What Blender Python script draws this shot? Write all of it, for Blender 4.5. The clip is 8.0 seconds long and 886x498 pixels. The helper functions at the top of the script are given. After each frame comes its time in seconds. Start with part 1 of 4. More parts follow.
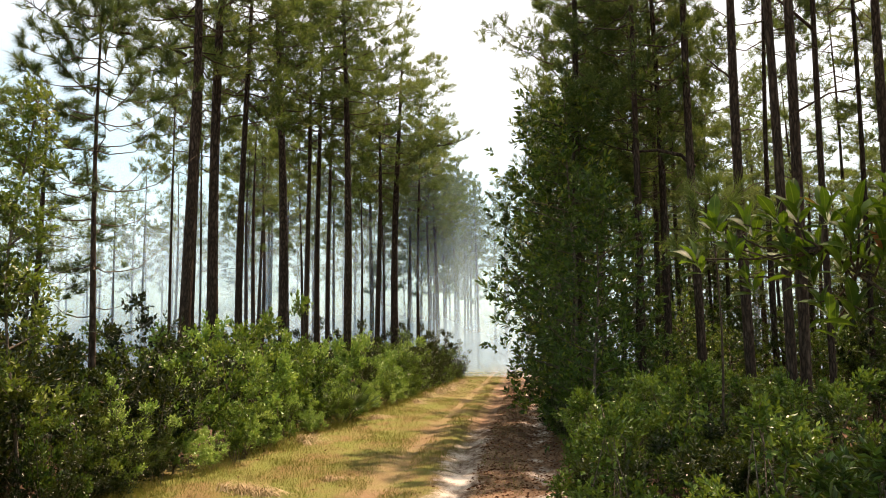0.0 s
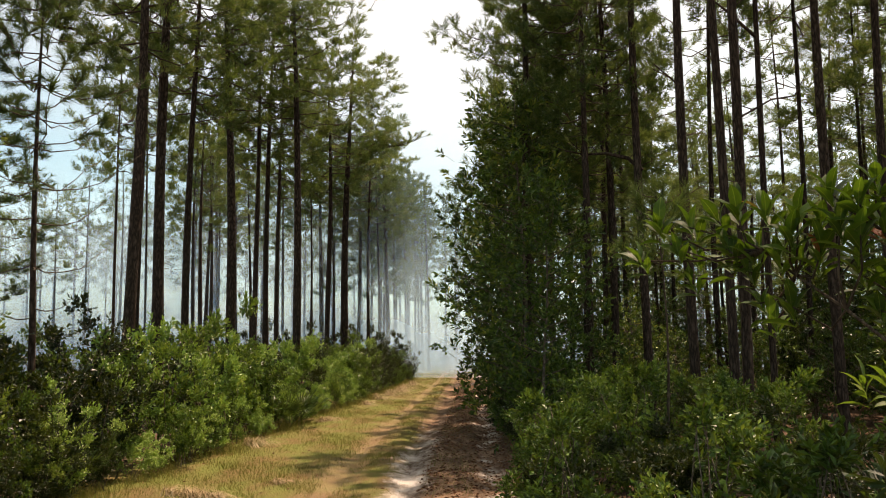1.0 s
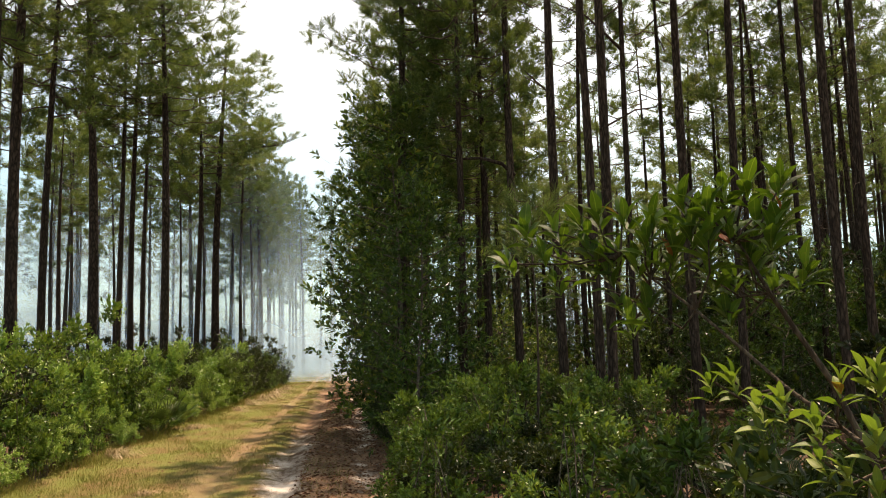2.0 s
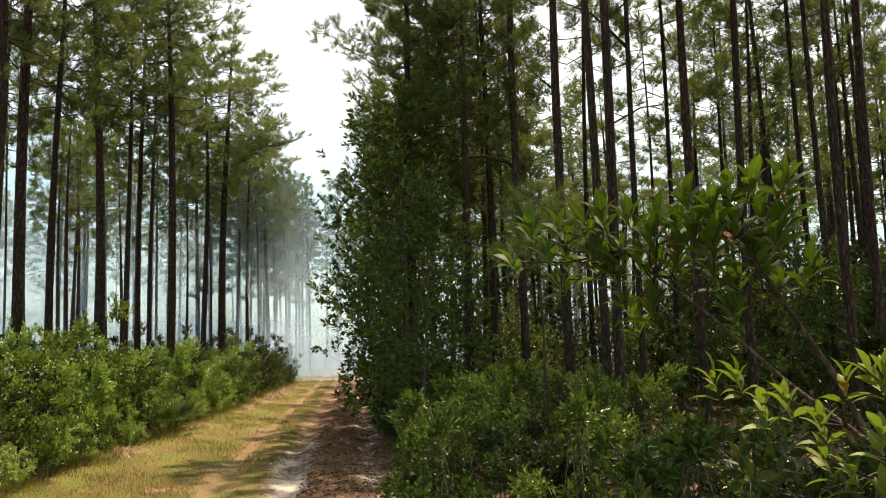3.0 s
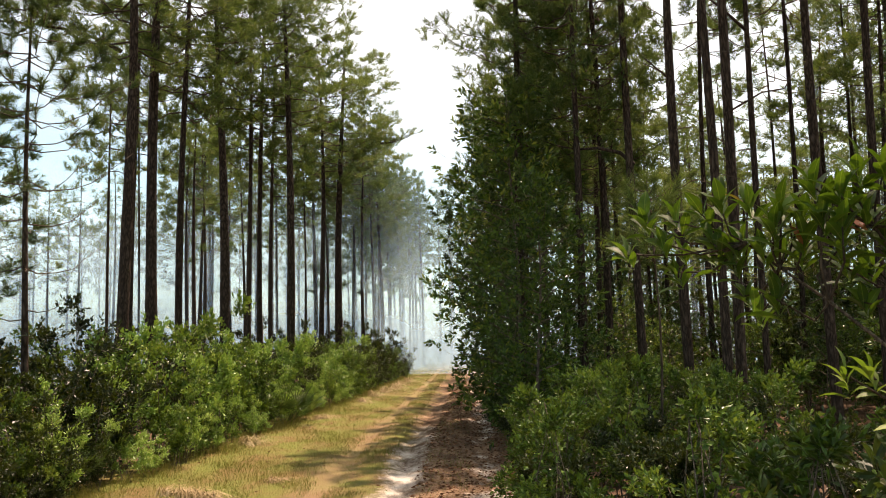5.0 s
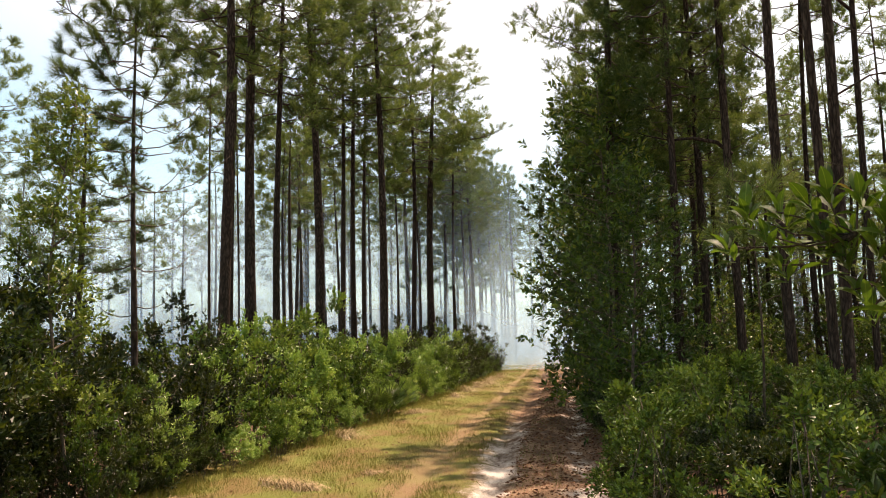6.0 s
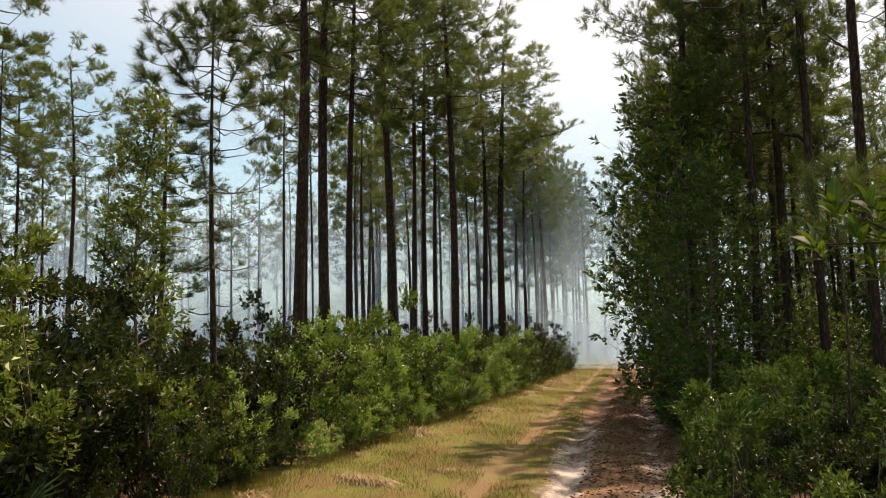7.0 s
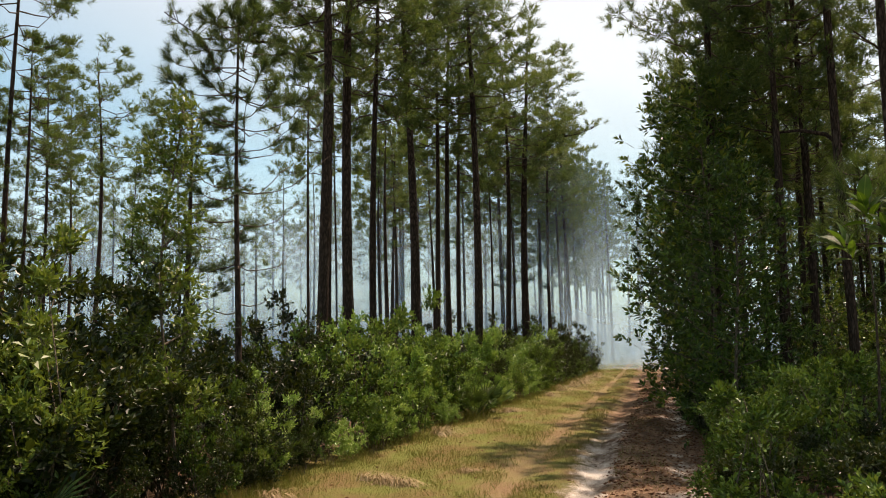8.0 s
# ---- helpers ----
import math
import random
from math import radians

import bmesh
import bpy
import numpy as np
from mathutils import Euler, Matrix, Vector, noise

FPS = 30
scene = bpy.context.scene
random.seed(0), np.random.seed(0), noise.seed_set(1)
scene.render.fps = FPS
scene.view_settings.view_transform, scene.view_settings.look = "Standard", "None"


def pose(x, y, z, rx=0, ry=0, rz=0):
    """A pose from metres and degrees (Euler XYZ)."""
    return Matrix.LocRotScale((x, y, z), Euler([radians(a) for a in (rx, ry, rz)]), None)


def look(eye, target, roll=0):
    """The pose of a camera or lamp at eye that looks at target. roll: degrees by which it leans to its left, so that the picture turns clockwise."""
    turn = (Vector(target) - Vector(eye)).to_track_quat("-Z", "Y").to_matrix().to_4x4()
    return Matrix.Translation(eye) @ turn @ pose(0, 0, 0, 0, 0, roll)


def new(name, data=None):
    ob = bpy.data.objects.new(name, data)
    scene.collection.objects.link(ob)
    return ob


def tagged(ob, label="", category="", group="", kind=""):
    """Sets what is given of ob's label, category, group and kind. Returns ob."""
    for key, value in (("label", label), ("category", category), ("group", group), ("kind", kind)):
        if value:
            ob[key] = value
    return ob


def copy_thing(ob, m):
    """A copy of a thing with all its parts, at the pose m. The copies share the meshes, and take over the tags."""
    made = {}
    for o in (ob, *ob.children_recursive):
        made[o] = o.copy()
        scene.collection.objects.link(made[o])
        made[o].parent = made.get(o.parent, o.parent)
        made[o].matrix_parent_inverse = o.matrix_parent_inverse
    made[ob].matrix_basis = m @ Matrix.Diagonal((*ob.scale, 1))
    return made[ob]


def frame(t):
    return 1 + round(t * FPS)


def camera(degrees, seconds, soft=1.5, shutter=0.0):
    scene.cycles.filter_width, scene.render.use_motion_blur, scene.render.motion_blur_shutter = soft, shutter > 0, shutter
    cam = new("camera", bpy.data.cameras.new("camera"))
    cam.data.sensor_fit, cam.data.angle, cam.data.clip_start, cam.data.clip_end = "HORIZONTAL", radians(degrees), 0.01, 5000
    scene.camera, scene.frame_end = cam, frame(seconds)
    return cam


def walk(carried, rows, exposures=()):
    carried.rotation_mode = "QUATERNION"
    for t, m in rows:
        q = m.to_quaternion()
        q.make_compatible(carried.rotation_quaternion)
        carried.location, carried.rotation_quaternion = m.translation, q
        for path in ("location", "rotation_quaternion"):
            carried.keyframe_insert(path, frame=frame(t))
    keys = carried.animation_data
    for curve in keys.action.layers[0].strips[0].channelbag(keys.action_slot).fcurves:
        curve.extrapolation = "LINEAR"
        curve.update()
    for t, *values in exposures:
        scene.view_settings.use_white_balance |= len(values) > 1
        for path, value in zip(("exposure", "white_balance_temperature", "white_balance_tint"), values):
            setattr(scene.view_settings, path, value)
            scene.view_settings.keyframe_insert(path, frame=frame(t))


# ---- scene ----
cam = camera(55.9, 8.0, soft=1.0)
EYE, ROAD_YAW = 2.2, 5.5
# seconds, sway to the right, yaw, pitch, roll
ROWS = [
    (0.0, 0.0, 0.00, 6.50, 0.50),
    (0.5, 0.0, -0.27, 6.51, 0.49),
    (1.0, 0.003, -3.39, 6.55, 0.70),
    (1.5, 0.014, -8.30, 6.61, 1.07),
    (1.7, 0.017, -10.04, 6.61, 1.22),
    (2.25, 0.022, -12.40, 6.55, 1.50),
    (2.8, 0.025, -11.76, 6.49, 1.58),
    (3.0, 0.025, -11.40, 6.49, 1.56),
    (3.5, 0.025, -9.91, 6.49, 1.51),
    (4.0, 0.025, -8.25, 6.47, 1.44),
    (4.2, 0.025, -7.53, 6.45, 1.42),
    (5.3, 0.024, -1.92, 6.24, 1.39),
    (5.5, 0.023, -0.63, 6.21, 1.38),
    (6.0, 0.018, 2.54, 6.12, 1.36),
    (6.5, 0.010, 5.34, 6.09, 1.30),
    (7.0, 0.004, 7.38, 6.11, 1.12),
    (7.5, 0.0, 8.58, 6.13, 0.98),
    (8.0, 0.0, 8.97, 6.14, 0.95),
]
EXPOSURE = 1.20
walk(cam, [(t, pose(s, 0, EYE, 90 + p, r, ROAD_YAW + yaw)) for t, s, yaw, p, r in ROWS], exposures=[(t, EXPOSURE + e, k, g) for t, e, k, g in (
    (0.0, 0.04, 8850, 28), (0.5, -0.27, 8850, 28), (1.0, -0.37, 8800, 28), (1.5, -0.20, 8650, 27), (3.0, -0.14, 8600, 25), (4.5, -0.10, 8550, 27), (5.5, 0.0, 8550, 29), (6.0, -0.06, 8550, 31), (6.5, -0.36, 8600, 32), (7.5, -0.51, 8250, 28), (8.0, -0.55, 8100, 26))])

# ---- daylight: hazy sky, sun over the trees on the right-hand side of the road ----
SUN_AZ, SUN_EL = 33.0, 67.0
world = bpy.data.worlds.new("sky")
scene.world = world
world.use_nodes = True
wn = world.node_tree
sky = wn.nodes.new("ShaderNodeTexSky")
sky.sky_type = "NISHITA"
sky.sun_disc = False
sky.sun_elevation, sky.sun_rotation = radians(SUN_EL), radians(SUN_AZ)
sky.air_density, sky.dust_density, sky.ozone_density = 1.0, 0.4, 1.0
wn.nodes["Background"].inputs["Strength"].default_value = 0.070
haze = wn.nodes.new("ShaderNodeMix")
haze.data_type = "RGBA"
haze.inputs[7].default_value = (14.0, 14.6, 13.8, 1)
clear = wn.nodes.new("ShaderNodeMix")
clear.data_type, clear.blend_type = "RGBA", "MULTIPLY"
clear.inputs[0].default_value = 1.0
clear.inputs[7].default_value = (0.80, 1.62, 1.60, 1)
wn.links.new(sky.outputs[0], clear.inputs[6])
wn.links.new(clear.outputs[2], haze.inputs[6])
wn.links.new(haze.outputs[2], wn.nodes["Background"].inputs["Color"])
sun = new("sun", bpy.data.lights.new("sun", "SUN"))
sun.data.energy, sun.data.angle, sun.data.color = 5.0, radians(0.8), (1.0, 0.93, 0.82)
sun_dir = Vector((math.sin(radians(SUN_AZ)) * math.cos(radians(SUN_EL)), math.cos(radians(SUN_AZ)) * math.cos(radians(SUN_EL)), math.sin(radians(SUN_EL))))
sun.matrix_world = look(sun_dir * 60, (0, 0, 0))
# the haze whitens towards the sun
gaze, toward, veil_fac = wn.nodes.new("ShaderNodeTexCoord"), wn.nodes.new("ShaderNodeVectorMath"), wn.nodes.new("ShaderNodeMapRange")
toward.operation = "DOT_PRODUCT"
toward.inputs[1].default_value = sun_dir
wn.links.new(gaze.outputs["Generated"], toward.inputs[0])
for k, v in ((1, 0.32), (2, 0.58), (3, 0.07), (4, 0.46)):
    veil_fac.inputs[k].default_value = v
wn.links.new(toward.outputs["Value"], veil_fac.inputs[0])
rise, low_veil, both = wn.nodes.new("ShaderNodeSeparateXYZ"), wn.nodes.new("ShaderNodeMapRange"), wn.nodes.new("ShaderNodeMath")
wn.links.new(gaze.outputs["Generated"], rise.inputs[0])
for k, v in ((1, 0.04), (2, 0.40), (3, 0.30), (4, 0.0)):
    low_veil.inputs[k].default_value = v
wn.links.new(rise.outputs[2], low_veil.inputs[0])
both.operation = "MAXIMUM"
wn.links.new(veil_fac.outputs[0], both.inputs[0])
wn.links.new(low_veil.outputs[0], both.inputs[1])
wn.links.new(both.outputs[0], haze.inputs[0])


# ---- materials ----
def material(name):
    m = bpy.data.materials.new(name)
    m.use_nodes = True
    t = m.node_tree
    return m, t, t.nodes["Principled BSDF"], t.nodes["Material Output"]


def ramp(t, fac, stops):
    r = t.nodes.new("ShaderNodeValToRGB")
    e = r.color_ramp.elements
    while len(e) < len(stops):
        e.new(0.5)
    for k, (p, c) in enumerate(stops):
        e[k].position, e[k].color = p, (*c, 1) if len(c) == 3 else c
    t.links.new(fac, r.inputs[0])
    return r.outputs[0]


def noise_tex(t, vec, scale, detail=4, rough=0.55, out=0):
    n = t.nodes.new("ShaderNodeTexNoise")
    n.inputs["Scale"].default_value, n.inputs["Detail"].default_value, n.inputs["Roughness"].default_value = scale, detail, rough
    if vec is not None:
        t.links.new(vec, n.inputs["Vector"])
    return n.outputs[out]


def mapped(t, scale):
    c, m = t.nodes.new("ShaderNodeTexCoord"), t.nodes.new("ShaderNodeMapping")
    m.inputs["Scale"].default_value = scale
    t.links.new(c.outputs["Object"], m.inputs["Vector"])
    return m.outputs[0]


def math_node(t, op, a, b=0.0, clamp=False):
    n = t.nodes.new("ShaderNodeMath")
    n.operation, n.use_clamp = op, clamp
    for k, v in enumerate((a, b)):
        if isinstance(v, (int, float)):
            n.inputs[k].default_value = v
        else:
            t.links.new(v, n.inputs[k])
    return n.outputs[0]


def mix_colour(t, fac, a, b):
    n = t.nodes.new("ShaderNodeMix")
    n.data_type = "RGBA"
    if isinstance(fac, (int, float)):
        n.inputs[0].default_value = fac
    else:
        t.links.new(fac, n.inputs[0])
    for k, v in ((6, a), (7, b)):
        if isinstance(v, tuple):
            n.inputs[k].default_value = (*v, 1)
        else:
            t.links.new(v, n.inputs[k])
    return n.outputs[2]


def bump(t, bsdf, height, strength, distance):
    b = t.nodes.new("ShaderNodeBump")
    b.inputs["Strength"].default_value, b.inputs["Distance"].default_value = strength, distance
    t.links.new(height, b.inputs["Height"])
    t.links.new(b.outputs[0], bsdf.inputs["Normal"])


def leaf_material(name, stops, through_light=0.35, rough=0.42, tint=1.0, gloss=0.22):
    """Leaves: every leaf its own shade, drifts of younger and older growth, light let through."""
    m, t, bsdf, out = material(name)
    geo, info = t.nodes.new("ShaderNodeNewGeometry"), t.nodes.new("ShaderNodeObjectInfo")
    drift = math_node(t, "MULTIPLY", math_node(t, "SUBTRACT", noise_tex(t, mapped(t, (1, 1, 1)), 1.6, 3), 0.5), 0.9)
    mixed = math_node(t, "ADD", math_node(t, "MULTIPLY", geo.outputs["Random Per Island"], 0.62), math_node(t, "MULTIPLY", info.outputs["Random"], 0.38))
    col = ramp(t, math_node(t, "ADD", mixed, drift, True), stops)
    t.links.new(col, bsdf.inputs["Base Color"])
    bsdf.inputs["Roughness"].default_value = rough
    bsdf.inputs["Specular IOR Level"].default_value = gloss
    tr, mix = t.nodes.new("ShaderNodeBsdfTranslucent"), t.nodes.new("ShaderNodeMixShader")
    t.links.new(mix_colour(t, 0.4, col, (0.20 * tint, 0.26 * tint, 0.02)), tr.inputs["Color"])
    mix.inputs[0].default_value = through_light
    t.links.new(bsdf.outputs[0], mix.inputs[1])
    t.links.new(tr.outputs[0], mix.inputs[2])
    t.links.new(mix.outputs[0], out.inputs["Surface"])
    return m


def bark_material(name, dark, mid, light, plates=13.0):
    m, t, bsdf, out = material(name)
    v = mapped(t, (1, 1, 0.30))
    wander = t.nodes.new("ShaderNodeVectorMath")
    wander.operation = "MULTIPLY_ADD"
    t.links.new(noise_tex(t, v, 9, 3, 0.6, 1), wander.inputs[0])
    wander.inputs[1].default_value = (0.12, 0.12, 0.12)
    t.links.new(v, wander.inputs[2])
    vor = t.nodes.new("ShaderNodeTexVoronoi")
    vor.feature = "DISTANCE_TO_EDGE"
    vor.inputs["Scale"].default_value = plates
    t.links.new(wander.outputs[0], vor.inputs["Vector"])
    n = noise_tex(t, v, 26, 6, 0.7)
    big = noise_tex(t, mapped(t, (1, 1, 0.5)), 1.3, 3)
    h = math_node(t, "ADD", math_node(t, "MULTIPLY", vor.outputs["Distance"], 1.3, True), math_node(t, "MULTIPLY", n, 0.85))
    col = ramp(t, h, [(0.25, dark), (0.55, mid), (0.95, light)])
    info = t.nodes.new("ShaderNodeObjectInfo")
    shade = math_node(t, "ADD", math_node(t, "MULTIPLY", big, 0.5), math_node(t, "MULTIPLY", info.outputs["Random"], 0.5))
    t.links.new(mix_colour(t, math_node(t, "MULTIPLY", shade, 0.45), col, tuple(0.45 * c for c in dark)), bsdf.inputs["Base Color"])
    bsdf.inputs["Roughness"].default_value = 0.9
    bsdf.inputs["Specular IOR Level"].default_value = 0.1
    bump(t, bsdf, h, 0.55, 0.02)
    return m


pine_bark = bark_material("pine_bark", (0.012, 0.008, 0.006), (0.044, 0.030, 0.023), (0.110, 0.078, 0.060))
twig_bark = bark_material("twig_bark", (0.030, 0.022, 0.018), (0.075, 0.055, 0.040), (0.15, 0.12, 0.09), 30)
bay_bark = bark_material("bay_bark", (0.04, 0.033, 0.027), (0.12, 0.095, 0.075), (0.26, 0.22, 0.17), 40)
sapling_bark = bark_material("sapling_bark", (0.022, 0.016, 0.012), (0.055, 0.040, 0.028), (0.11, 0.085, 0.060), 60)
needles_mat = leaf_material("pine_needles", [(0.0, (0.0120, 0.0330, 0.0130)), (0.4, (0.0460, 0.0900, 0.0290)), (0.75, (0.1250, 0.1850, 0.0520)), (1.0, (0.2200, 0.1900, 0.0640))], 0.42, 0.5, 0.9, 0.18)
young_needles_mat = leaf_material("young_pine_needles", [(0.0, (0.0080, 0.0250, 0.0110)), (0.5, (0.0280, 0.0640, 0.0220)), (0.85, (0.0700, 0.1250, 0.0330)), (1.0, (0.1300, 0.1500, 0.0450))], 0.32, 0.5, 0.9, 0.2)
shrub_mat = leaf_material("shrub_leaves", [(0.15, (0.0114, 0.0346, 0.0065)), (0.5, (0.0392, 0.0943, 0.0137)), (0.75, (0.0950, 0.1800, 0.0266)), (1.0, (0.1976, 0.2606, 0.0482))], 0.24, 0.40, 1.0, 0.26)
# myrtle green lifted far up, so sunlight on the verge sits in the colour
sun_pale_mat = leaf_material("wax_myrtle_leaves", [(0.0, (0.0685, 0.1566, 0.0316)), (0.4, (0.1604, 0.2875, 0.0539)), (0.75, (0.2755, 0.4072, 0.0890)), (1.0, (0.4593, 0.5425, 0.1668))], 0.24, 0.38, 1.1, 0.36)
# gallberry green darkened further, to carry the shade of the near verges
gallberry_shade_mat = leaf_material("gallberry_leaves", [(0.15, (0.0029, 0.0090, 0.0026)), (0.55, (0.0079, 0.0187, 0.0039)), (0.85, (0.0198, 0.0378, 0.0072)), (1.0, (0.0396, 0.0504, 0.0108))], 0.14, 0.38, 0.9, 0.22)
bay_mat = leaf_material("bay_leaves", [(0.15, (0.0082, 0.0262, 0.0059)), (0.55, (0.0262, 0.0702, 0.0098)), (0.85, (0.0898, 0.1664, 0.0228)), (1.0, (0.2448, 0.2693, 0.0425))], 0.20, 0.36, 0.9, 0.28)
# bay_mat darkened, so the deep shade at the near edge is in the colour
shade_tint_bay_mat = leaf_material("shaded_bay_leaves", [(0.1, (0.0037, 0.0135, 0.0037)), (0.6, (0.0120, 0.0315, 0.0067)), (0.9, (0.0255, 0.0525, 0.0105)), (1.0, (0.0600, 0.0750, 0.0150))], 0.25, 0.42, 0.8, 0.2)
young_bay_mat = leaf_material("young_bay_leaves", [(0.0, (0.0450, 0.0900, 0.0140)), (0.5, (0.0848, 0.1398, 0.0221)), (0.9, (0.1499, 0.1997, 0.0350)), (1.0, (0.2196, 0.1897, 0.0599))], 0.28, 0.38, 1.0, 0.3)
palmetto_mat = leaf_material("palmetto_fronds", [(0.0, (0.016, 0.045, 0.012)), (0.7, (0.036, 0.078, 0.020)), (1.0, (0.10, 0.11, 0.035))], 0.22, 0.4, 0.8)
grass_mat = leaf_material("verge_grass", [(0.0, (0.0492, 0.0738, 0.0148)), (0.40, (0.0943, 0.1082, 0.0230)), (0.70, (0.1640, 0.1214, 0.0426)), (1.0, (0.2337, 0.1722, 0.0656))], 0.30, 0.7, 1.0, 0.1)
straw_mat = leaf_material("dry_straw", [(0.0, (0.1440, 0.0864, 0.0396)), (0.5, (0.2592, 0.1800, 0.0936)), (1.0, (0.3744, 0.2952, 0.1800))], 0.15, 0.6, 0.6)
litter_mat = leaf_material("leaf_litter", [(0.0, (0.06, 0.024, 0.014)), (0.5, (0.14, 0.062, 0.032)), (1.0, (0.30, 0.17, 0.09))], 0.05, 0.7, 0.3, 0.1)


def ground_material():
    """White sand in the wheel ruts, tan thatch and grass on the verge, brown litter in the woods."""
    m, t, bsdf, out = material("sandy_ground")
    c = t.nodes.new("ShaderNodeTexCoord")
    sep = t.nodes.new("ShaderNodeSeparateXYZ")
    t.links.new(c.outputs["Object"], sep.inputs[0])
    wob = math_node(t, "MULTIPLY", math_node(t, "SUBTRACT", noise_tex(t, mapped(t, (0.4, 0.16, 0)), 1.0, 3), 0.5), 1.1)
    fine = math_node(t, "MULTIPLY", math_node(t, "SUBTRACT", noise_tex(t, mapped(t, (0.7, 1.0, 0)), 2.6, 6, 0.75), 0.5), 1.0)
    x = math_node(t, "ADD", math_node(t, "ADD", sep.outputs[0], wob), fine)

    def band(centre, half, soft):
        d = math_node(t, "ABSOLUTE", math_node(t, "SUBTRACT", x, centre))
        return math_node(t, "SUBTRACT", 1.0, math_node(t, "DIVIDE", math_node(t, "SUBTRACT", d, half), soft), True)

    grain = noise_tex(t, mapped(t, (1, 1, 1)), 45, 5, 0.7)
    patch = noise_tex(t, mapped(t, (1, 0.6, 1)), 1.1, 5, 0.65)
    patch2 = noise_tex(t, mapped(t, (1, 0.35, 1)), 2.3, 5, 0.7)
    litter = ramp(t, grain, [(0.25, (0.030, 0.018, 0.012)), (0.5, (0.095, 0.055, 0.034)), (0.8, (0.20, 0.125, 0.075))])
    thatch = ramp(t, grain, [(0.2, (0.075, 0.049, 0.022)), (0.5, (0.140, 0.095, 0.038)), (0.8, (0.22, 0.158, 0.068))])
    green = ramp(t, grain, [(0.2, (0.07, 0.090, 0.020)), (0.8, (0.165, 0.17, 0.042))])
    dirt = ramp(t, grain, [(0.2, (0.14, 0.085, 0.050)), (0.6, (0.25, 0.16, 0.10)), (0.9, (0.35, 0.25, 0.17))])
    sand = ramp(t, grain, [(0.15, (0.36, 0.31, 0.26)), (0.5, (0.55, 0.50, 0.44)), (0.9, (0.66, 0.62, 0.56))])
    sod = mix_colour(t, ramp(t, patch, [(0.38, (0, 0, 0)), (0.58, (1, 1, 1))]), thatch, green)
    col = mix_colour(t, band(-2.9, 3.45, 0.7), litter, sod)
    brown = mix_colour(t, ramp(t, patch2, [(0.42, (0, 0, 0)), (0.62, (1, 1, 1))]), litter, dirt)
    col = mix_colour(t, band(-0.05, 1.15, 0.6), col, brown)
    col = mix_colour(t, math_node(t, "MULTIPLY", band(-2.3, 0.12, 0.34), 0.50), col, dirt)
    near_part = math_node(t, "SUBTRACT", 1.15, math_node(t, "DIVIDE", sep.outputs[1], 34.0), True)
    near_part = math_node(t, "MINIMUM", near_part, 0.70)
    worn = ramp(t, math_node(t, "MULTIPLY", patch2, near_part), [(0.25, (0, 0, 0)), (0.42, (1, 1, 1))])
    col = mix_colour(t, math_node(t, "MULTIPLY", band(-1.16, 0.16, 0.22), worn), col, sand)
    col = mix_colour(t, math_node(t, "MULTIPLY", band(0.31, 0.12, 0.25), ramp(t, patch, [(0.50, (0, 0, 0)), (0.62, (0.8, 0.8, 0.8))])), col, sand)
    t.links.new(col, bsdf.inputs["Base Color"])
    bsdf.inputs["Roughness"].default_value = 0.95
    bsdf.inputs["Specular IOR Level"].default_value = 0.15
    bump(t, bsdf, math_node(t, "ADD", grain, math_node(t, "MULTIPLY", patch2, 2.0)), 0.8, 0.04)
    return m


ground_mat = ground_material()


def smoke_material(name, top, thin, thick, floor, gate):
    """A thin veil of wood smoke, its colour also standing in for distance haze: mostly clear, pale where it is thick,
    torn at its top; gate: where along x it sets in.
    """
    m, t, bsdf, out = material(name)
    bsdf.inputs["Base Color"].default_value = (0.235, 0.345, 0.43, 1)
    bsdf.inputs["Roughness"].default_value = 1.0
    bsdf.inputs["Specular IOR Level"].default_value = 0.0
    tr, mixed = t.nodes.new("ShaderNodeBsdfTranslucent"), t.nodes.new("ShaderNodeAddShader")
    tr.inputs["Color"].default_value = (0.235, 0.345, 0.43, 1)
    t.links.new(bsdf.outputs[0], mixed.inputs[0])
    t.links.new(tr.outputs[0], mixed.inputs[1])
    clear, veil = t.nodes.new("ShaderNodeBsdfTransparent"), t.nodes.new("ShaderNodeMixShader")
    c, sep = t.nodes.new("ShaderNodeTexCoord"), t.nodes.new("ShaderNodeSeparateXYZ")
    t.links.new(c.outputs["Object"], sep.inputs[0])
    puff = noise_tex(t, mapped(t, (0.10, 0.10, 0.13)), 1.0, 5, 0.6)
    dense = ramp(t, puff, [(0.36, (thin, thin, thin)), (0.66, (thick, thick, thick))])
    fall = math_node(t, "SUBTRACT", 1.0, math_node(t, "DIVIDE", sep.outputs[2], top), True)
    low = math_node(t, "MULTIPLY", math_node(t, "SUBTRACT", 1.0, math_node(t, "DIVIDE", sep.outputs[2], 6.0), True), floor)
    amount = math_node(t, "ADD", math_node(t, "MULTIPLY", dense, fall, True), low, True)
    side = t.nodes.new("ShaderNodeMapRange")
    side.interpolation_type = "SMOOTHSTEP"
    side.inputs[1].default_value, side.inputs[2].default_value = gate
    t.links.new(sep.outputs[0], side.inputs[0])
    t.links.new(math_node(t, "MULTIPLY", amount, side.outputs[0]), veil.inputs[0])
    t.links.new(clear.outputs[0], veil.inputs[1])
    t.links.new(mixed.outputs[0], veil.inputs[2])
    t.links.new(veil.outputs[0], out.inputs["Surface"])
    return m


far_smoke = smoke_material("far_smoke", 18.0, 0.05, 0.45, 0.28, (400.0, 300.0))
left_smoke = smoke_material("left_smoke", 13.0, 0.0, 0.34, 0.06, (-9.5, -19.0))
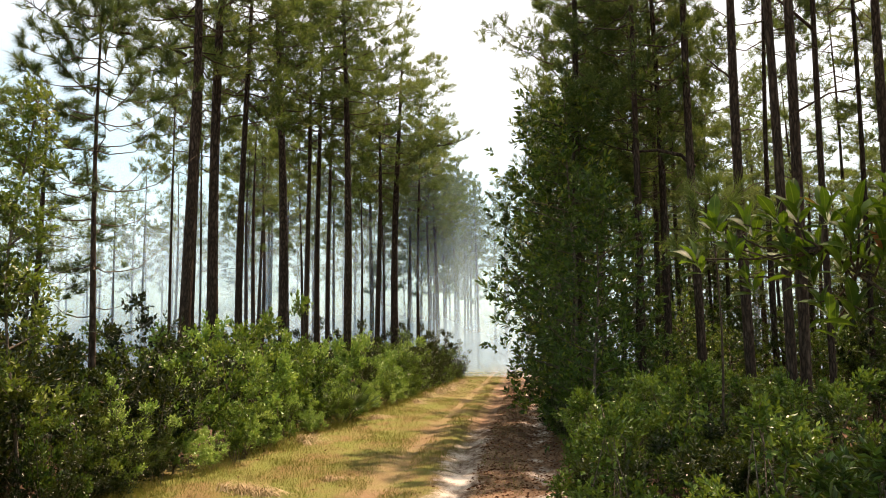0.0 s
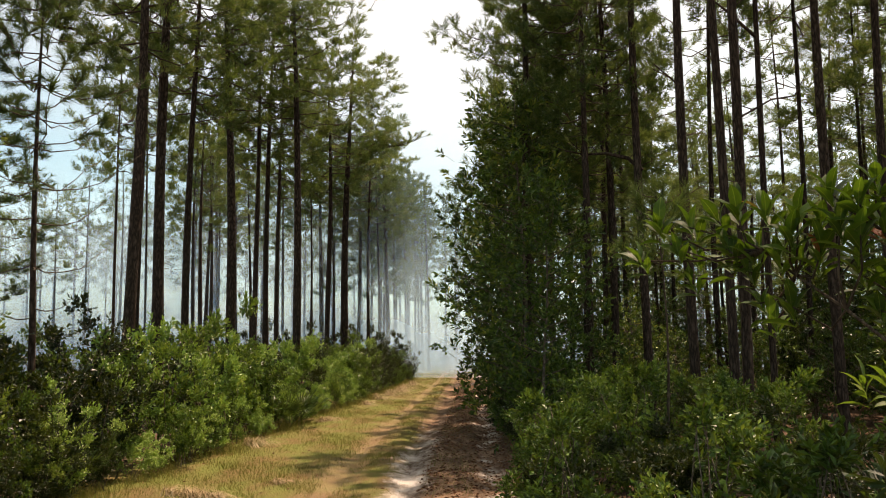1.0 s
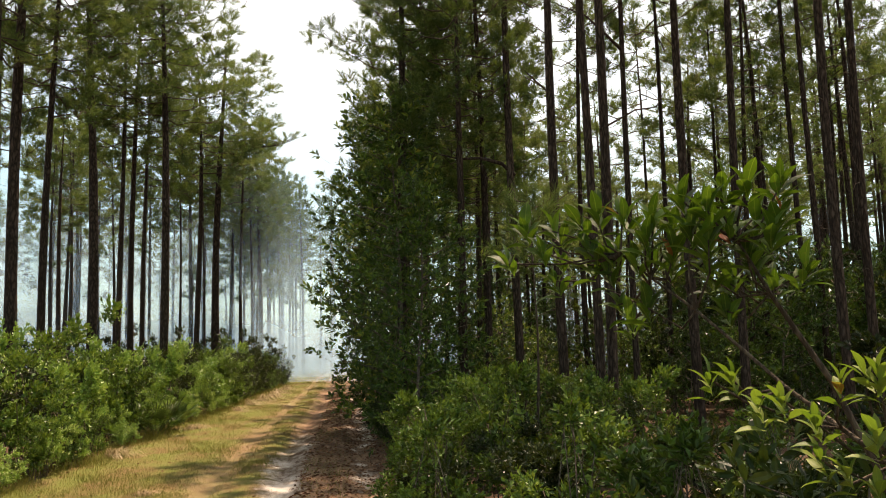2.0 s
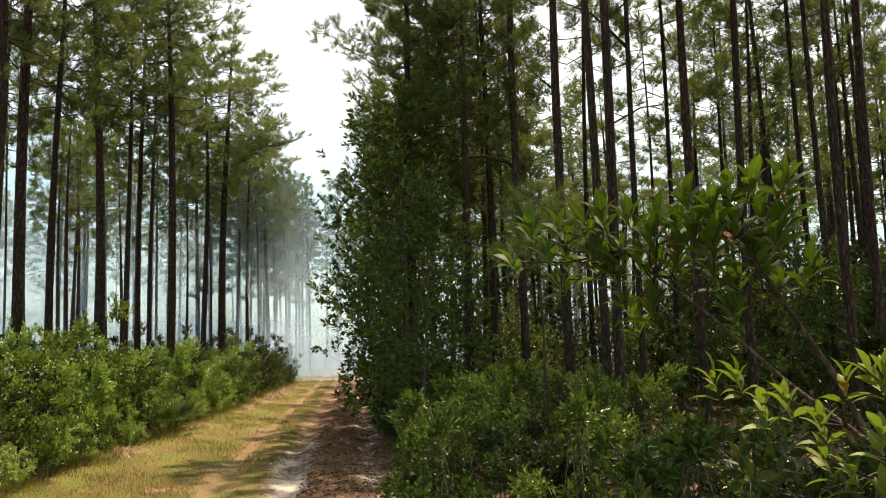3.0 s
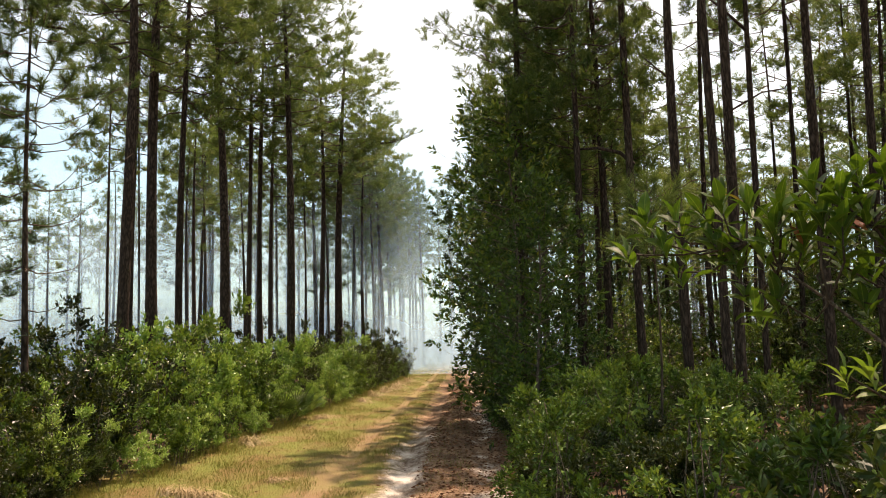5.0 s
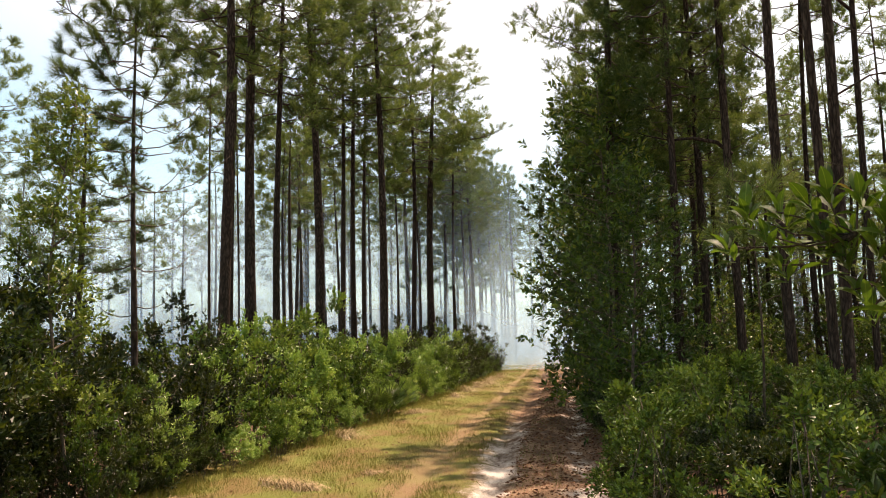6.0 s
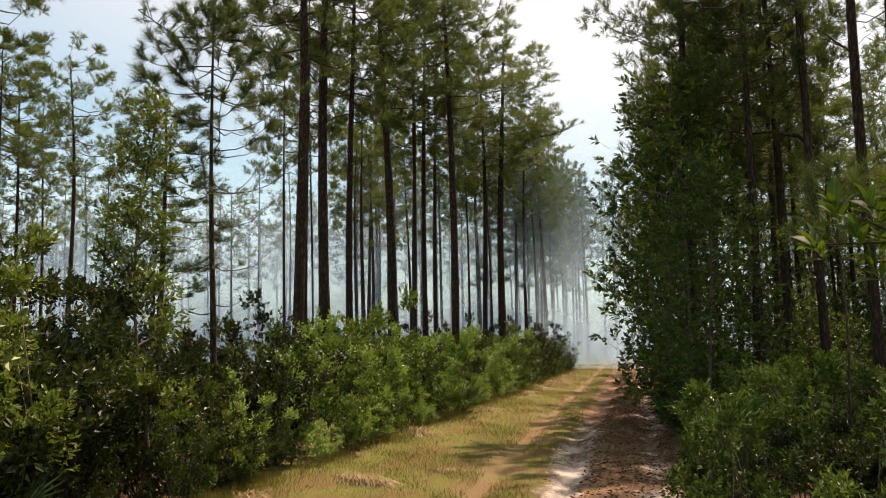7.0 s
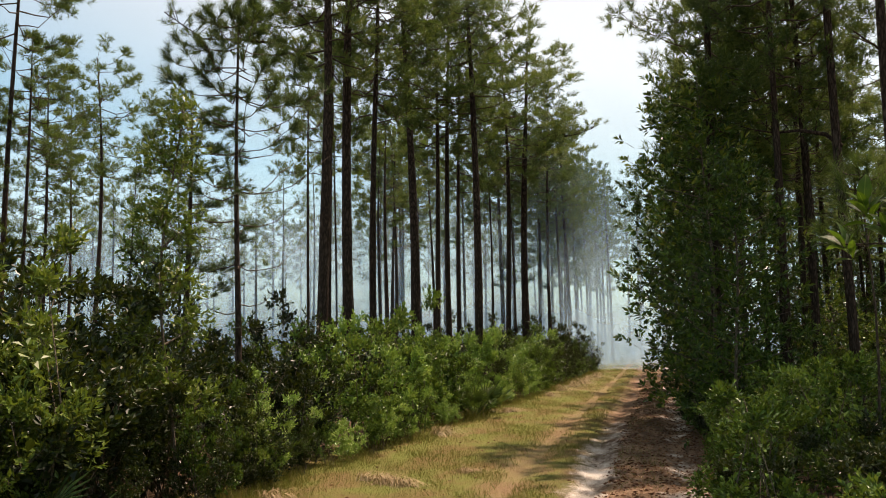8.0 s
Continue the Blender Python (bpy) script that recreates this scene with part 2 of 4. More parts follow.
# reaches highest; its pale blue also stands in for haze over distant crowns
mid_smoke = smoke_material("mid_smoke", 27.0, 0.15, 0.36, 0.12, (400.0, 300.0))


# ---- mesh helpers ----
class Shape:
    """Gathers vertices and faces, then becomes one mesh."""

    def __init__(self):
        self.v, self.f, self.n = [], [], 0

    def add(self, verts, faces):
        verts = np.asarray(verts, float).reshape(-1, 3)
        self.v.append(verts)
        self.f += [tuple(int(i) + self.n for i in f) for f in faces]
        self.n += len(verts)

    def add_grid(self, verts, pattern):
        """verts (n, k, 3): n like pieces of k vertices; pattern: the faces of one."""
        n, k, _ = verts.shape
        self.v.append(verts.reshape(-1, 3))
        base = self.n + k * np.arange(n)
        for f in pattern:
            self.f += list(map(tuple, (base[:, None] + np.array(f)).tolist()))
        self.n += n * k

    def tube(self, pts, radii, sides=6):
        pts = np.asarray(pts, float)
        d = np.gradient(pts, axis=0)
        d /= np.linalg.norm(d, axis=1, keepdims=True) + 1e-9
        ref = np.array([0.13, 0.97, 0.2])
        u = np.cross(d, ref)
        u /= np.linalg.norm(u, axis=1, keepdims=True) + 1e-9
        w = np.cross(d, u)
        a = np.linspace(0, 2 * math.pi, sides, endpoint=False)
        ring = np.cos(a)[None, :, None] * u[:, None] + np.sin(a)[None, :, None] * w[:, None]
        v = pts[:, None] + ring * np.asarray(radii, float)[:, None, None]
        f = []
        for i in range(len(pts) - 1):
            for j in range(sides):
                k = (j + 1) % sides
                f.append((i * sides + j, i * sides + k, (i + 1) * sides + k, (i + 1) * sides + j))
        f.append(tuple((len(pts) - 1) * sides + j for j in range(sides)))
        self.add(v, f)

    def mesh(self, name, mat, smooth=True):
        me = bpy.data.meshes.new(name)
        me.from_pydata(np.concatenate(self.v).tolist() if self.v else [], [], self.f)
        me.materials.append(mat)
        if smooth:
            me.polygons.foreach_set("use_smooth", [True] * len(me.polygons))
        me.update()
        return me


def part(name, shape, mat, parent, label="", smooth=True):
    ob = new(name, shape.mesh(name, mat, smooth))
    ob.parent = parent
    return tagged(ob, label)


def unit(v):
    return v / (np.linalg.norm(v, axis=-1, keepdims=True) + 1e-9)


def add_leaves(shape, pos, way, length, width, rng, near=False):
    """Pointed leaves at pos along way, each with its own roll and a folded midrib."""
    n = len(pos)
    way = unit(way)
    side = unit(np.cross(way, rng.normal(size=(n, 3)) + np.array([0, 0, 0.55])))
    up = np.cross(side, way)
    ln = (length * rng.uniform(0.65, 1.2, n))[:, None]
    wd = (width * rng.uniform(0.75, 1.2, n))[:, None]
    tip = pos + way * ln - up * ln * 0.12
    if near:
        a, b = pos + way * ln * 0.32, pos + way * ln * 0.72
        v = np.stack([pos, a + side * wd * 0.42 + up * wd * 0.12, a - side * wd * 0.42 + up * wd * 0.12, a, b + side * wd * 0.40 + up * wd * 0.08, b - side * wd * 0.40 + up * wd * 0.08, b, tip], 1)
        shape.add_grid(v, [(0, 3, 1), (0, 2, 3), (1, 3, 6, 4), (3, 2, 5, 6), (4, 6, 7), (6, 5, 7)])
    else:
        mid = pos + way * ln * 0.52 + up * wd * 0.12
        v = np.stack([pos, mid - side * wd * 0.5, tip, mid + side * wd * 0.5], 1)
        shape.add_grid(v, [(0, 1, 2), (0, 2, 3)])


def add_needles(shape, pos, way, count, length, width, rng):
    """A bottle brush of needles along each shoot that ends at pos and points along way."""
    n = len(pos)
    p = np.repeat(pos, count, 0)
    w = np.repeat(unit(way), count, 0)
    spread = unit(w * 0.95 + unit(rng.normal(size=(n * count, 3))) * 0.80)
    p = p + w * rng.uniform(-0.85, 0.15, (n * count, 1)) * length
    ln = length * rng.uniform(0.65, 1.15, (n * count, 1))
    side = unit(np.cross(spread, rng.normal(size=(n * count, 3)))) * width
    tip = p + spread * ln
    tip[:, 2] -= ln[:, 0] * 0.10
    shape.add_grid(np.stack([p - side * 0.5, p + side * 0.5, tip], 1), [(0, 1, 2)])


# ---- ground ----
def ground_height(x, y):
    way = 0.10 * np.sin(y * 0.21) + 0.05 * np.sin(y * 0.53 + 1)
    z = 0.05 * np.sin(x * 0.35 + y * 0.11) * np.exp(-((x + 3) / 30) ** 2)
    for c, deep, wide in ((-2.3, 0.05, 0.22), (-1.16, 0.10, 0.24), (0.31, 0.09, 0.26)):
        z = z - deep * np.exp(-((x - c - way) / wide) ** 2) * (0.8 + 0.2 * np.sin(y * 0.9 + c))
    bumps = 0.010 * np.sin(x * 2.9 + y * 1.3) * np.sin(y * 2.1 - x * 1.7) + 0.006 * np.sin(y * 3.7 + x)
    z = z + bumps * np.exp(-((x + 1.5) / 12) ** 2) * (np.abs(y) < 70)
    return z


def make_ground():
    near_x = np.arange(-8, 3.01, 0.11)
    xs = np.concatenate([-np.geomspace(2500, 8.5, 34), near_x, np.geomspace(3.4, 2500, 34)])
    ys = np.concatenate([-np.geomspace(2500, 4, 20), np.arange(-3, 30, 0.22), np.arange(30, 75, 0.6), np.geomspace(76, 2500, 26)])
    gx, gy = np.meshgrid(xs, ys)
    v = np.stack([gx, gy, ground_height(gx, gy)], -1).reshape(-1, 3)
    n, m = len(ys), len(xs)
    i = (np.arange(n - 1)[:, None] * m + np.arange(m - 1)).ravel()
    s = Shape()
    s.v, s.n = [v], len(v)
    s.f = np.stack([i, i + 1, i + m + 1, i + m], 1).tolist()
    ob = new("ground", s.mesh("ground", ground_mat))
    return tagged(ob, "sandy forest road with white ruts, grass verge and brown litter", "ground", kind="structure")


make_ground()


def at_ground(x, y):
    return float(ground_height(np.array(x), np.array(y)))


# ---- pines ----
def make_pine(name, label, seed, height, start, radius, dia, limbs, tufts, needles, nlen, nwid, sides=8, bare=5, lean=0.15, cat="pine tree", shape_pow=0.8):
    rng = np.random.default_rng(seed)
    ob = tagged(new(name), label, cat)
    trunk, wood, green = Shape(), Shape(), Shape()
    k = 14
    zz = np.linspace(-0.1, height, k)
    bend = np.stack([lean * np.sin(zz / height * 2.6 + rng.uniform(0, 6)) * zz / height, lean * np.sin(zz / height * 3.3 + rng.uniform(0, 6)) * zz / height, zz], 1)
    rad = dia / 2 * (1 - 0.84 * (zz / height).clip(0) ** 1.7) * (1 + 0.05 * rng.normal(size=k))
    rad[0] *= 1.3
    trunk.tube(bend, rad, sides)

    def stem_at(z):
        return np.array([np.interp(z, zz, bend[:, 0]), np.interp(z, zz, bend[:, 1]), z])

    pos, way = [], []
    az = rng.uniform(0, 6.28)
    for i in range(limbs):
        u = (i + rng.uniform(0, 1)) / limbs
        z = start + (height - 0.3 - start) * u
        az += 2.4 + rng.uniform(-0.5, 0.5)
        ln = radius * (math.sin(math.pi * (0.24 + 0.63 * u)) ** shape_pow) * rng.uniform(0.72, 1.08)
        rise = -0.02 + 0.62 * u + rng.uniform(-0.15, 0.15)
        base = stem_at(z)
        out = np.array([math.cos(az), math.sin(az), 0])
        s = np.linspace(0, 1, 5)
        sag = rng.uniform(-0.10, 0.12)
        pts = base + out * (s * ln)[:, None] + np.array([0, 0, 1.0]) * ((s * rise * 0.6 + s ** 2.2 * (0.17 + sag) - 0.12 * np.sin(s * 3.1)) * ln)[:, None]
        pts[1:4] += rng.normal(size=(3, 3)) * 0.04 * ln
        wood.tube(pts, np.linspace(0.010 + 0.008 * ln, 0.005, 5), 4 if sides > 6 else 3)
        # the twigs end in separate rounded pads of upturned shoots
        pads = 2 + int(ln > 1.2) + int(ln > 2.0)
        for j in range(pads):
            f = 1.0 if j == 0 else rng.uniform(0.40, 0.92)
            p = np.array([np.interp(f, s, pts[:, c]) for c in range(3)])
            side = np.cross(out, (0, 0, 1)) * rng.choice((-1, 1))
            tw = unit(out * rng.uniform(0.4, 1) + side * rng.uniform(0.2, 1.1) + np.array([0, 0, rng.uniform(0.1, 0.7)]))
            e = p + tw * (ln * rng.uniform(0.12, 0.36) * (1.2 - 0.6 * f) + 0.10)
            if sides > 6:
                wood.tube([p, (p + e) / 2 + (0, 0, 0.03), e], (0.011, 0.009, 0.005), 3)
            m = max(3, round(tufts / pads))
            off = unit(rng.normal(size=(m, 3)) + np.array([0, 0, 0.35])) * rng.uniform(0.35, 1.0, (m, 1)) * np.array([1, 1, 0.62]) * rng.uniform(0.75, 1.25) * (0.24 + 0.075 * ln)
            pos += list(e + off)
            way += list(unit(off) * 0.8 + out * 0.15 + np.array([0, 0, 0.65]))
        pos.append(pts[-1])
        way.append(pts[-1] - pts[-2] + np.array([0, 0, 0.2]))
    for j in range(6):
        pos.append(stem_at(height - 0.12 * j) + rng.normal(size=3) * 0.05)
        way.append(np.array([0, 0, 1.0]) + rng.normal(size=3) * 0.3)
    for j in range(bare):
        z, a = rng.uniform(0.3, 1.0) * start, rng.uniform(0, 6.28)
        ln = rng.uniform(0.2, 1.0)
        out = np.array([math.cos(a), math.sin(a), rng.uniform(-0.45, 0.5)])
        b = stem_at(z)
        bow = rng.normal(size=3) * 0.12 * ln
        wood.tube([b, b + out * ln * 0.35 + bow * 0.7, b + out * ln * 0.7 + bow, b + out * ln + (0, 0, -0.2 * ln)], (0.012, 0.009, 0.006, 0.003), 4)
    add_needles(green, np.array(pos), np.array(way), needles, nlen, nwid, rng)
    part("trunk", trunk, pine_bark, ob)
    tagged(part("branch_wood", wood, twig_bark, ob), kind="stuff")
    part("crown", green, needles_mat, ob, smooth=False)
    return ob


TALL = "tall slash pine with scaly reddish-brown trunk and high needle crown"
EDGE = "roadside pine with dark bare trunk and branches hanging low"
FAR = "slender pine standing back in the smoky wood"
tall_pines = [make_pine("pine_tree", TALL, 11 + i, 18.0, st, r, 0.30, nl, 36, 25, 0.24, 0.0165, lean=0.3) for i, (st, r, nl) in enumerate([(10.0, 2.8, 46), (10.8, 2.6, 42), (9.4, 3.0, 48), (10.5, 2.7, 44)])]
edge_pines = [make_pine("pine_tree", EDGE, 31 + i, 17.0, st, r, 0.28, nl, 32, 25, 0.23, 0.0155, lean=0.25) for i, (st, r, nl) in enumerate([(6.4, 2.1, 60), (7.6, 2.1, 56)])]
lanky_pines = [make_pine("pine_tree", "tall thin pine with a long bare trunk and sparse crown", 41 + i, 17.5, st, r, 0.25, nl, 44, 20, 0.25, 0.020, bare=9, lean=0.35) for i, (st, r, nl) in enumerate([(11.2, 2.8, 27), (11.8, 2.6, 25), (10.6, 3.0, 29)])]
high_pines = [make_pine("pine_tree", "tall pine with dark scaly trunk rising out of the shrubs", 46 + i, 17.5, 9.6, 2.4, 0.25, 13, 24, 24, 0.24, 0.016, bare=13, lean=0.35) for i in range(2)]
far_pines = [make_pine("pine_tree", FAR, 51 + i, 17.0, st, r, 0.26, nl, 26, 17, 0.29, 0.021, sides=6, bare=4, lean=0.3) for i, (st, r, nl) in enumerate([(9.0, 2.6, 22), (10.4, 2.3, 20), (8.2, 2.7, 24)])]
dim_pines = [make_pine("pine_tree", FAR, 61 + i, 17.0, st, rr, 0.25, nl, 11, 5, 0.38, 0.085, sides=5, bare=0) for i, (st, rr, nl) in enumerate([(8.8, 2.6, 22), (10.0, 2.3, 18)])]
used = set()


def stand(kinds, k, x, y, dia, dia0, high=1.0, turn=None, group=""):
    """Puts a pine of one of the kinds at (x, y), as thick as dia."""
    src = kinds[k % len(kinds)]
    wide = max(0.75, min(1.35, dia / dia0))
    m = pose(x, y, at_ground(x, y) - 0.02, 0, 0, turn if turn is not None else (x * 97 + y * 61) % 360) @ Matrix.Diagonal((wide ** 0.5 * 1.0, wide ** 0.5 * 1.0, high, 1))
    if src.name in used:
        ob = copy_thing(src, m)
    else:
        used.add(src.name)
        src.matrix_basis = m
        ob = src
    # the trunk alone takes the full thickness
    for child in ob.children:
        if child.name.startswith("trunk"):
            child.scale = (dia / dia0 / wide ** 0.5, dia / dia0 / wide ** 0.5, 1)
    return tagged(ob, group=group)


LEFT_ROW = [
    (-8.52, 20.29, 0.33), (-8.69, 22.91, 0.35), (-8.86, 25.51, 0.23), (-8.47, 28.77, 0.35),
    (-8.94, 33.84, 0.22), (-8.70, 34.93, 0.23), (-8.98, 37.95, 0.25), (-6.68, 31.29, 0.31),
    (-7.49, 42.34, 0.27), (-6.66, 43.49, 0.40), (-12.45, 30.56, 0.22), (-10.40, 57.06, 0.31),
    (-8.51, 61.41, 0.29), (-6.96, 55.57, 0.23), (-6.73, 59.62, 0.24), (-6.33, 61.70, 0.28),
]
LEFT_BACK = [
    (-16.00, 49.48, 0.25), (-17.09, 55.42, 0.24), (-27.76, 36.68, 0.25), (-23.76, 27.05, 0.19),
    (-22.18, 24.44, 0.22), (-16.78, 38.50, 0.16), (-29.94, 37.52, 0.17),
    (-17.38, 43.68, 0.14), (-15.79, 55.47, 0.18), (-10.36, 52.97, 0.18), (-9.05, 54.21, 0.16),
]
RIGHT_EDGE = [(1.34, 20.96, 0.23), (2.50, 26.88, 0.18), (3.05, 22.80, 0.22), (3.87, 24.70, 0.20), (3.54, 21.21, 0.23), (2.6, 18.9, 0.20), (3.3, 28.5, 0.20), (2.2, 32.0, 0.25), (2.0, 38.0, 0.27), (2.3, 45.0, 0.25), (2.0, 52.0, 0.27)]
RIGHT_NEAR = [
    (5.40, 29.51, 0.19), (3.86, 18.66, 0.21), (4.30, 16.45, 0.22), (4.10, 13.45, 0.18), (4.33, 13.58, 0.20), (6.68, 23.05, 0.17), (6.10, 17.40, 0.16),
    (9.18, 23.25, 0.16), (7.48, 17.46, 0.25), (7.92, 16.16, 0.21), (11.79, 31.89, 0.14), (14.07, 26.50, 0.20), (11.98, 20.80, 0.17),
    (11.32, 18.87, 0.19), (8.78, 13.97, 0.22), (9.45, 14.20, 0.20), (15.83, 25.48, 0.18),
]
taken = []
for i, (x, y, d) in enumerate(LEFT_ROW):
    stand(tall_pines, i, x, y, d, 0.30, 0.95 + 0.1 * ((i * 37) % 10) / 10, group="pines along the left verge")
for i, (x, y, d) in enumerate(LEFT_BACK):
    stand(lanky_pines, i, x, y, d, 0.25, 0.9 + 0.2 * ((i * 37) % 10) / 10, group="pines of the left wood")
for i, (x, y, d) in enumerate(RIGHT_EDGE):
    stand(edge_pines, i, x, y, d, 0.28, 0.9 + 0.12 * ((i * 37) % 10) / 10, group="pines along the right edge")
for i, (x, y, d) in enumerate(RIGHT_NEAR):
    stand(high_pines if y < 19 else edge_pines if x < 7 and y > 25 else lanky_pines, i + 1, x, y, d, 0.25, 0.95 + 0.12 * ((i * 37) % 10) / 10, group="pines of the right wood")
for i, (x, y, high) in enumerate([(-13.1, 21.3, 0.60), (-24.9, 29.6, 0.82), (-22.9, 22.9, 0.75), (-34.0, 48.5, 0.93), (-36.5, 50.0, 0.88), (-31.5, 50.5, 0.90), (-26.5, 52.0, 0.8)]):
    stand(far_pines if i > 2 else edge_pines, i, x, y, 0.2, 0.26, high, 30.0 * i, "pines of the open left side")
for i, (x, y) in enumerate([(11.5, 22.9), (13.4, 20.6), (15.5, 24.0), (17.2, 21.5), (12.8, 27.5), (18.5, 29.0), (20.5, 25.0), (15.0, 31.5), (22.5, 33.0), (19.0, 36.0), (24.0, 29.5)]):
    stand(far_pines, i, x, y, 0.22, 0.26, 0.9 + 0.02 * i, 47.0 * i, "pines of the right wood")
# unseen pines, added so their crowns shade the near right shrubs and sapling
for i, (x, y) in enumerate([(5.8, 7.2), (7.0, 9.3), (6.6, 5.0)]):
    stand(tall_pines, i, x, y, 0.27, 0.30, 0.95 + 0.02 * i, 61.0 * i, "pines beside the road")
for i, (x, y) in enumerate([(-6.9, 64.5), (-8.2, 66.5), (-6.4, 68.5), (-7.8, 71.0), (-5.9, 72.5), (-9.4, 69.0), (-10.8, 64.0), (-5.4, 77.0), (-4.6, 75.0), (-7.0, 75.5)]):
    stand(edge_pines, i, x, y, 0.25, 0.28, 0.98 + 0.02 * ((i * 3) % 8), 53.0 * i, "pines at the end of the road")
rng = np.random.default_rng(14)
for i in range(7):
    y = rng.uniform(44, 66)
    x = -13 - (y - 44) * 0.1 - rng.uniform(0, 13)
    stand(far_pines, 1, x, y, rng.uniform(0.18, 0.26), 0.26, rng.uniform(0.9, 1.05), rng.uniform(0, 360), "pines of the left wood")
taken = LEFT_ROW + LEFT_BACK + RIGHT_EDGE + RIGHT_NEAR

far_spots = []
rng = np.random.default_rng(6)
for i in range(95):
    x, y = rng.uniform(5, 36), rng.uniform(18, 62)
    if math.hypot(x, y) > 23 and all(math.hypot(x - a, y - b) > 1.6 for a, b, _ in taken):
        taken.append((x, y, 0.22))
        tall = rng.uniform(0.38, 0.52) if 0.205 < x / y < 0.25 or 0.32 < x / y < 0.40 else rng.uniform(0.8, 1.05)
        if math.hypot(x, y) < 40:
            stand(far_pines, i, x, y, rng.uniform(0.17, 0.26), 0.26, tall, rng.uniform(0, 360), "pines of the right wood")
        else:
            far_spots.append((x, y, tall))
for i in range(16):
    y = rng.uniform(27, 46)
    x = y * rng.uniform(0.15, 0.55)
    stand(far_pines, i, x, y, rng.uniform(0.15, 0.2), 0.26, rng.uniform(0.48, 0.72), rng.uniform(0, 360), "young pines of the right wood")
# the wood goes on unseen behind and beside the camera, added to dim skylight
for i in range(32):
    x, y = (rng.uniform(5, 26), rng.uniform(-24, 6)) if i % 2 else (rng.uniform(-26, -7.5), rng.uniform(-24, 3))
    far_spots.append((x, y, rng.uniform(0.9, 1.05)))
rng = np.random.default_rng(5)
count = 0
for gx in np.arange(-84, 40, 7.0):
    for gy in np.arange(3, 106, 5.5):
        x, y = gx + rng.uniform(-1.8, 1.8), gy + rng.uniform(-1.8, 1.8)
        far = math.hypot(x, y)
        if -6.3 < x < 2.4 and y < 84:
            continue
        if x < 0 and (far < 38 or y < 24 or (x > -13 and y < 62)) or x > 0 and (far < 27 or x < 5 and y < 55):
            continue
        if x < 0 and math.degrees(math.atan2(-x, y)) > 21 and far < 80:
            continue
        if any(math.hypot(x - a, y - b) < 2.2 for a, b, _ in taken):
            continue
        count += 1
        tall = rng.uniform(0.85, 1.1) * (0.55 if 0.205 < x / y < 0.25 or 0.32 < x / y < 0.40 else 1.0)
        if far < 56:
            stand(far_pines, count, x, y, rng.uniform(0.2, 0.3), 0.26, tall, rng.uniform(0, 360), "pines of the far wood")
        else:
            far_spots.append((x, y, tall))
far_spots += [(-3.9, 72.0, 0.95), (-1.6, 78.0, 1.0), (0.4, 74.5, 0.9), (-5.2, 79.0, 1.05), (1.6, 69.0, 0.95), (-2.8, 83.0, 1.0)]


def make_far_wood(spots):
    """The pines too far back to tell apart, and the unseen ones behind, as one mesh."""
    rng = np.random.default_rng(77)
    verts, faces, slots, n = [], [], [], 0
    mats = [pine_bark, needles_mat]
    for i, (x, y, tall) in enumerate(spots):
        src = dim_pines[i % 2]
        a, w = rng.uniform(0, 6.28), rng.uniform(0.9, 1.15)
        turn = np.array([[math.cos(a) * w, -math.sin(a) * w, 0], [math.sin(a) * w, math.cos(a) * w, 0], [0, 0, tall]])
        for ob in src.children:
            me = ob.data
            v = np.empty(len(me.vertices) * 3)
            me.vertices.foreach_get("co", v)
            verts.append(v.reshape(-1, 3) @ turn.T + np.array([x, y, -0.02]))
            slot = 1 if ob.name.startswith("crown") else 0
            for p in me.polygons:
                faces.append([k + n for k in p.vertices])
            slots += [slot] * len(me.polygons)
            n += len(me.vertices)
    me = bpy.data.meshes.new("far_wood")
    me.from_pydata(np.concatenate(verts).tolist(), [], faces)
    for m in mats:
        me.materials.append(m)
    me.polygons.foreach_set("material_index", slots)
    me.update()
    tagged(new("far_wood", me), "tall bare-trunked pines fading into smoke far back, and unseen light-blocking ones behind", "pine wood", kind="stuff")
    for src in dim_pines:
        for ob in list(src.children) + [src]:
            bpy.data.objects.remove(ob)


make_far_wood(far_spots)


def add_long_limb(x, y, way, rows, seed, shoots=54, thick=0.055):
    """One long limb that reaches out level from a tall pine, with tufts at its end."""
    rng = np.random.default_rng(seed)
    host = min((o for o in scene.objects if o.type == "EMPTY" and o.name.startswith("pine_tree")), key=lambda o: (o.location.x - x) ** 2 + (o.location.y - y) ** 2)
    back = host.matrix_basis.inverted()
    pts = [back @ Vector((x + way[0] * d, y + way[1] * d, z)) for d, z in rows]
    pts = np.array([tuple(q) for q in pts])
    wood, green = Shape(), Shape()
    n = len(pts)
    wood.tube(pts, np.linspace(thick, 0.011, n), 6)
    pos, lead = [], []
    for f in np.linspace(0.35, 1.0, shoots):
        b = np.array([np.interp(f * (n - 1), np.arange(n), pts[:, c]) for c in range(3)])
        e = b + np.array([rng.normal() * 0.3, rng.normal() * 0.3, rng.uniform(0.0, 0.5)])
        wood.tube([b, (b + e) / 2, e], (0.012, 0.009, 0.005), 4)
        pos.append(e)
        lead.append(e - b + np.array([0, 0, 0.25]))
    add_needles(green, np.array(pos), np.array(lead), 46, 0.22, 0.012, rng)
    part("limb", wood, pine_bark, host, "long level limb")
    tagged(part("needle_spray", green, needles_mat, host, smooth=False), kind="stuff")


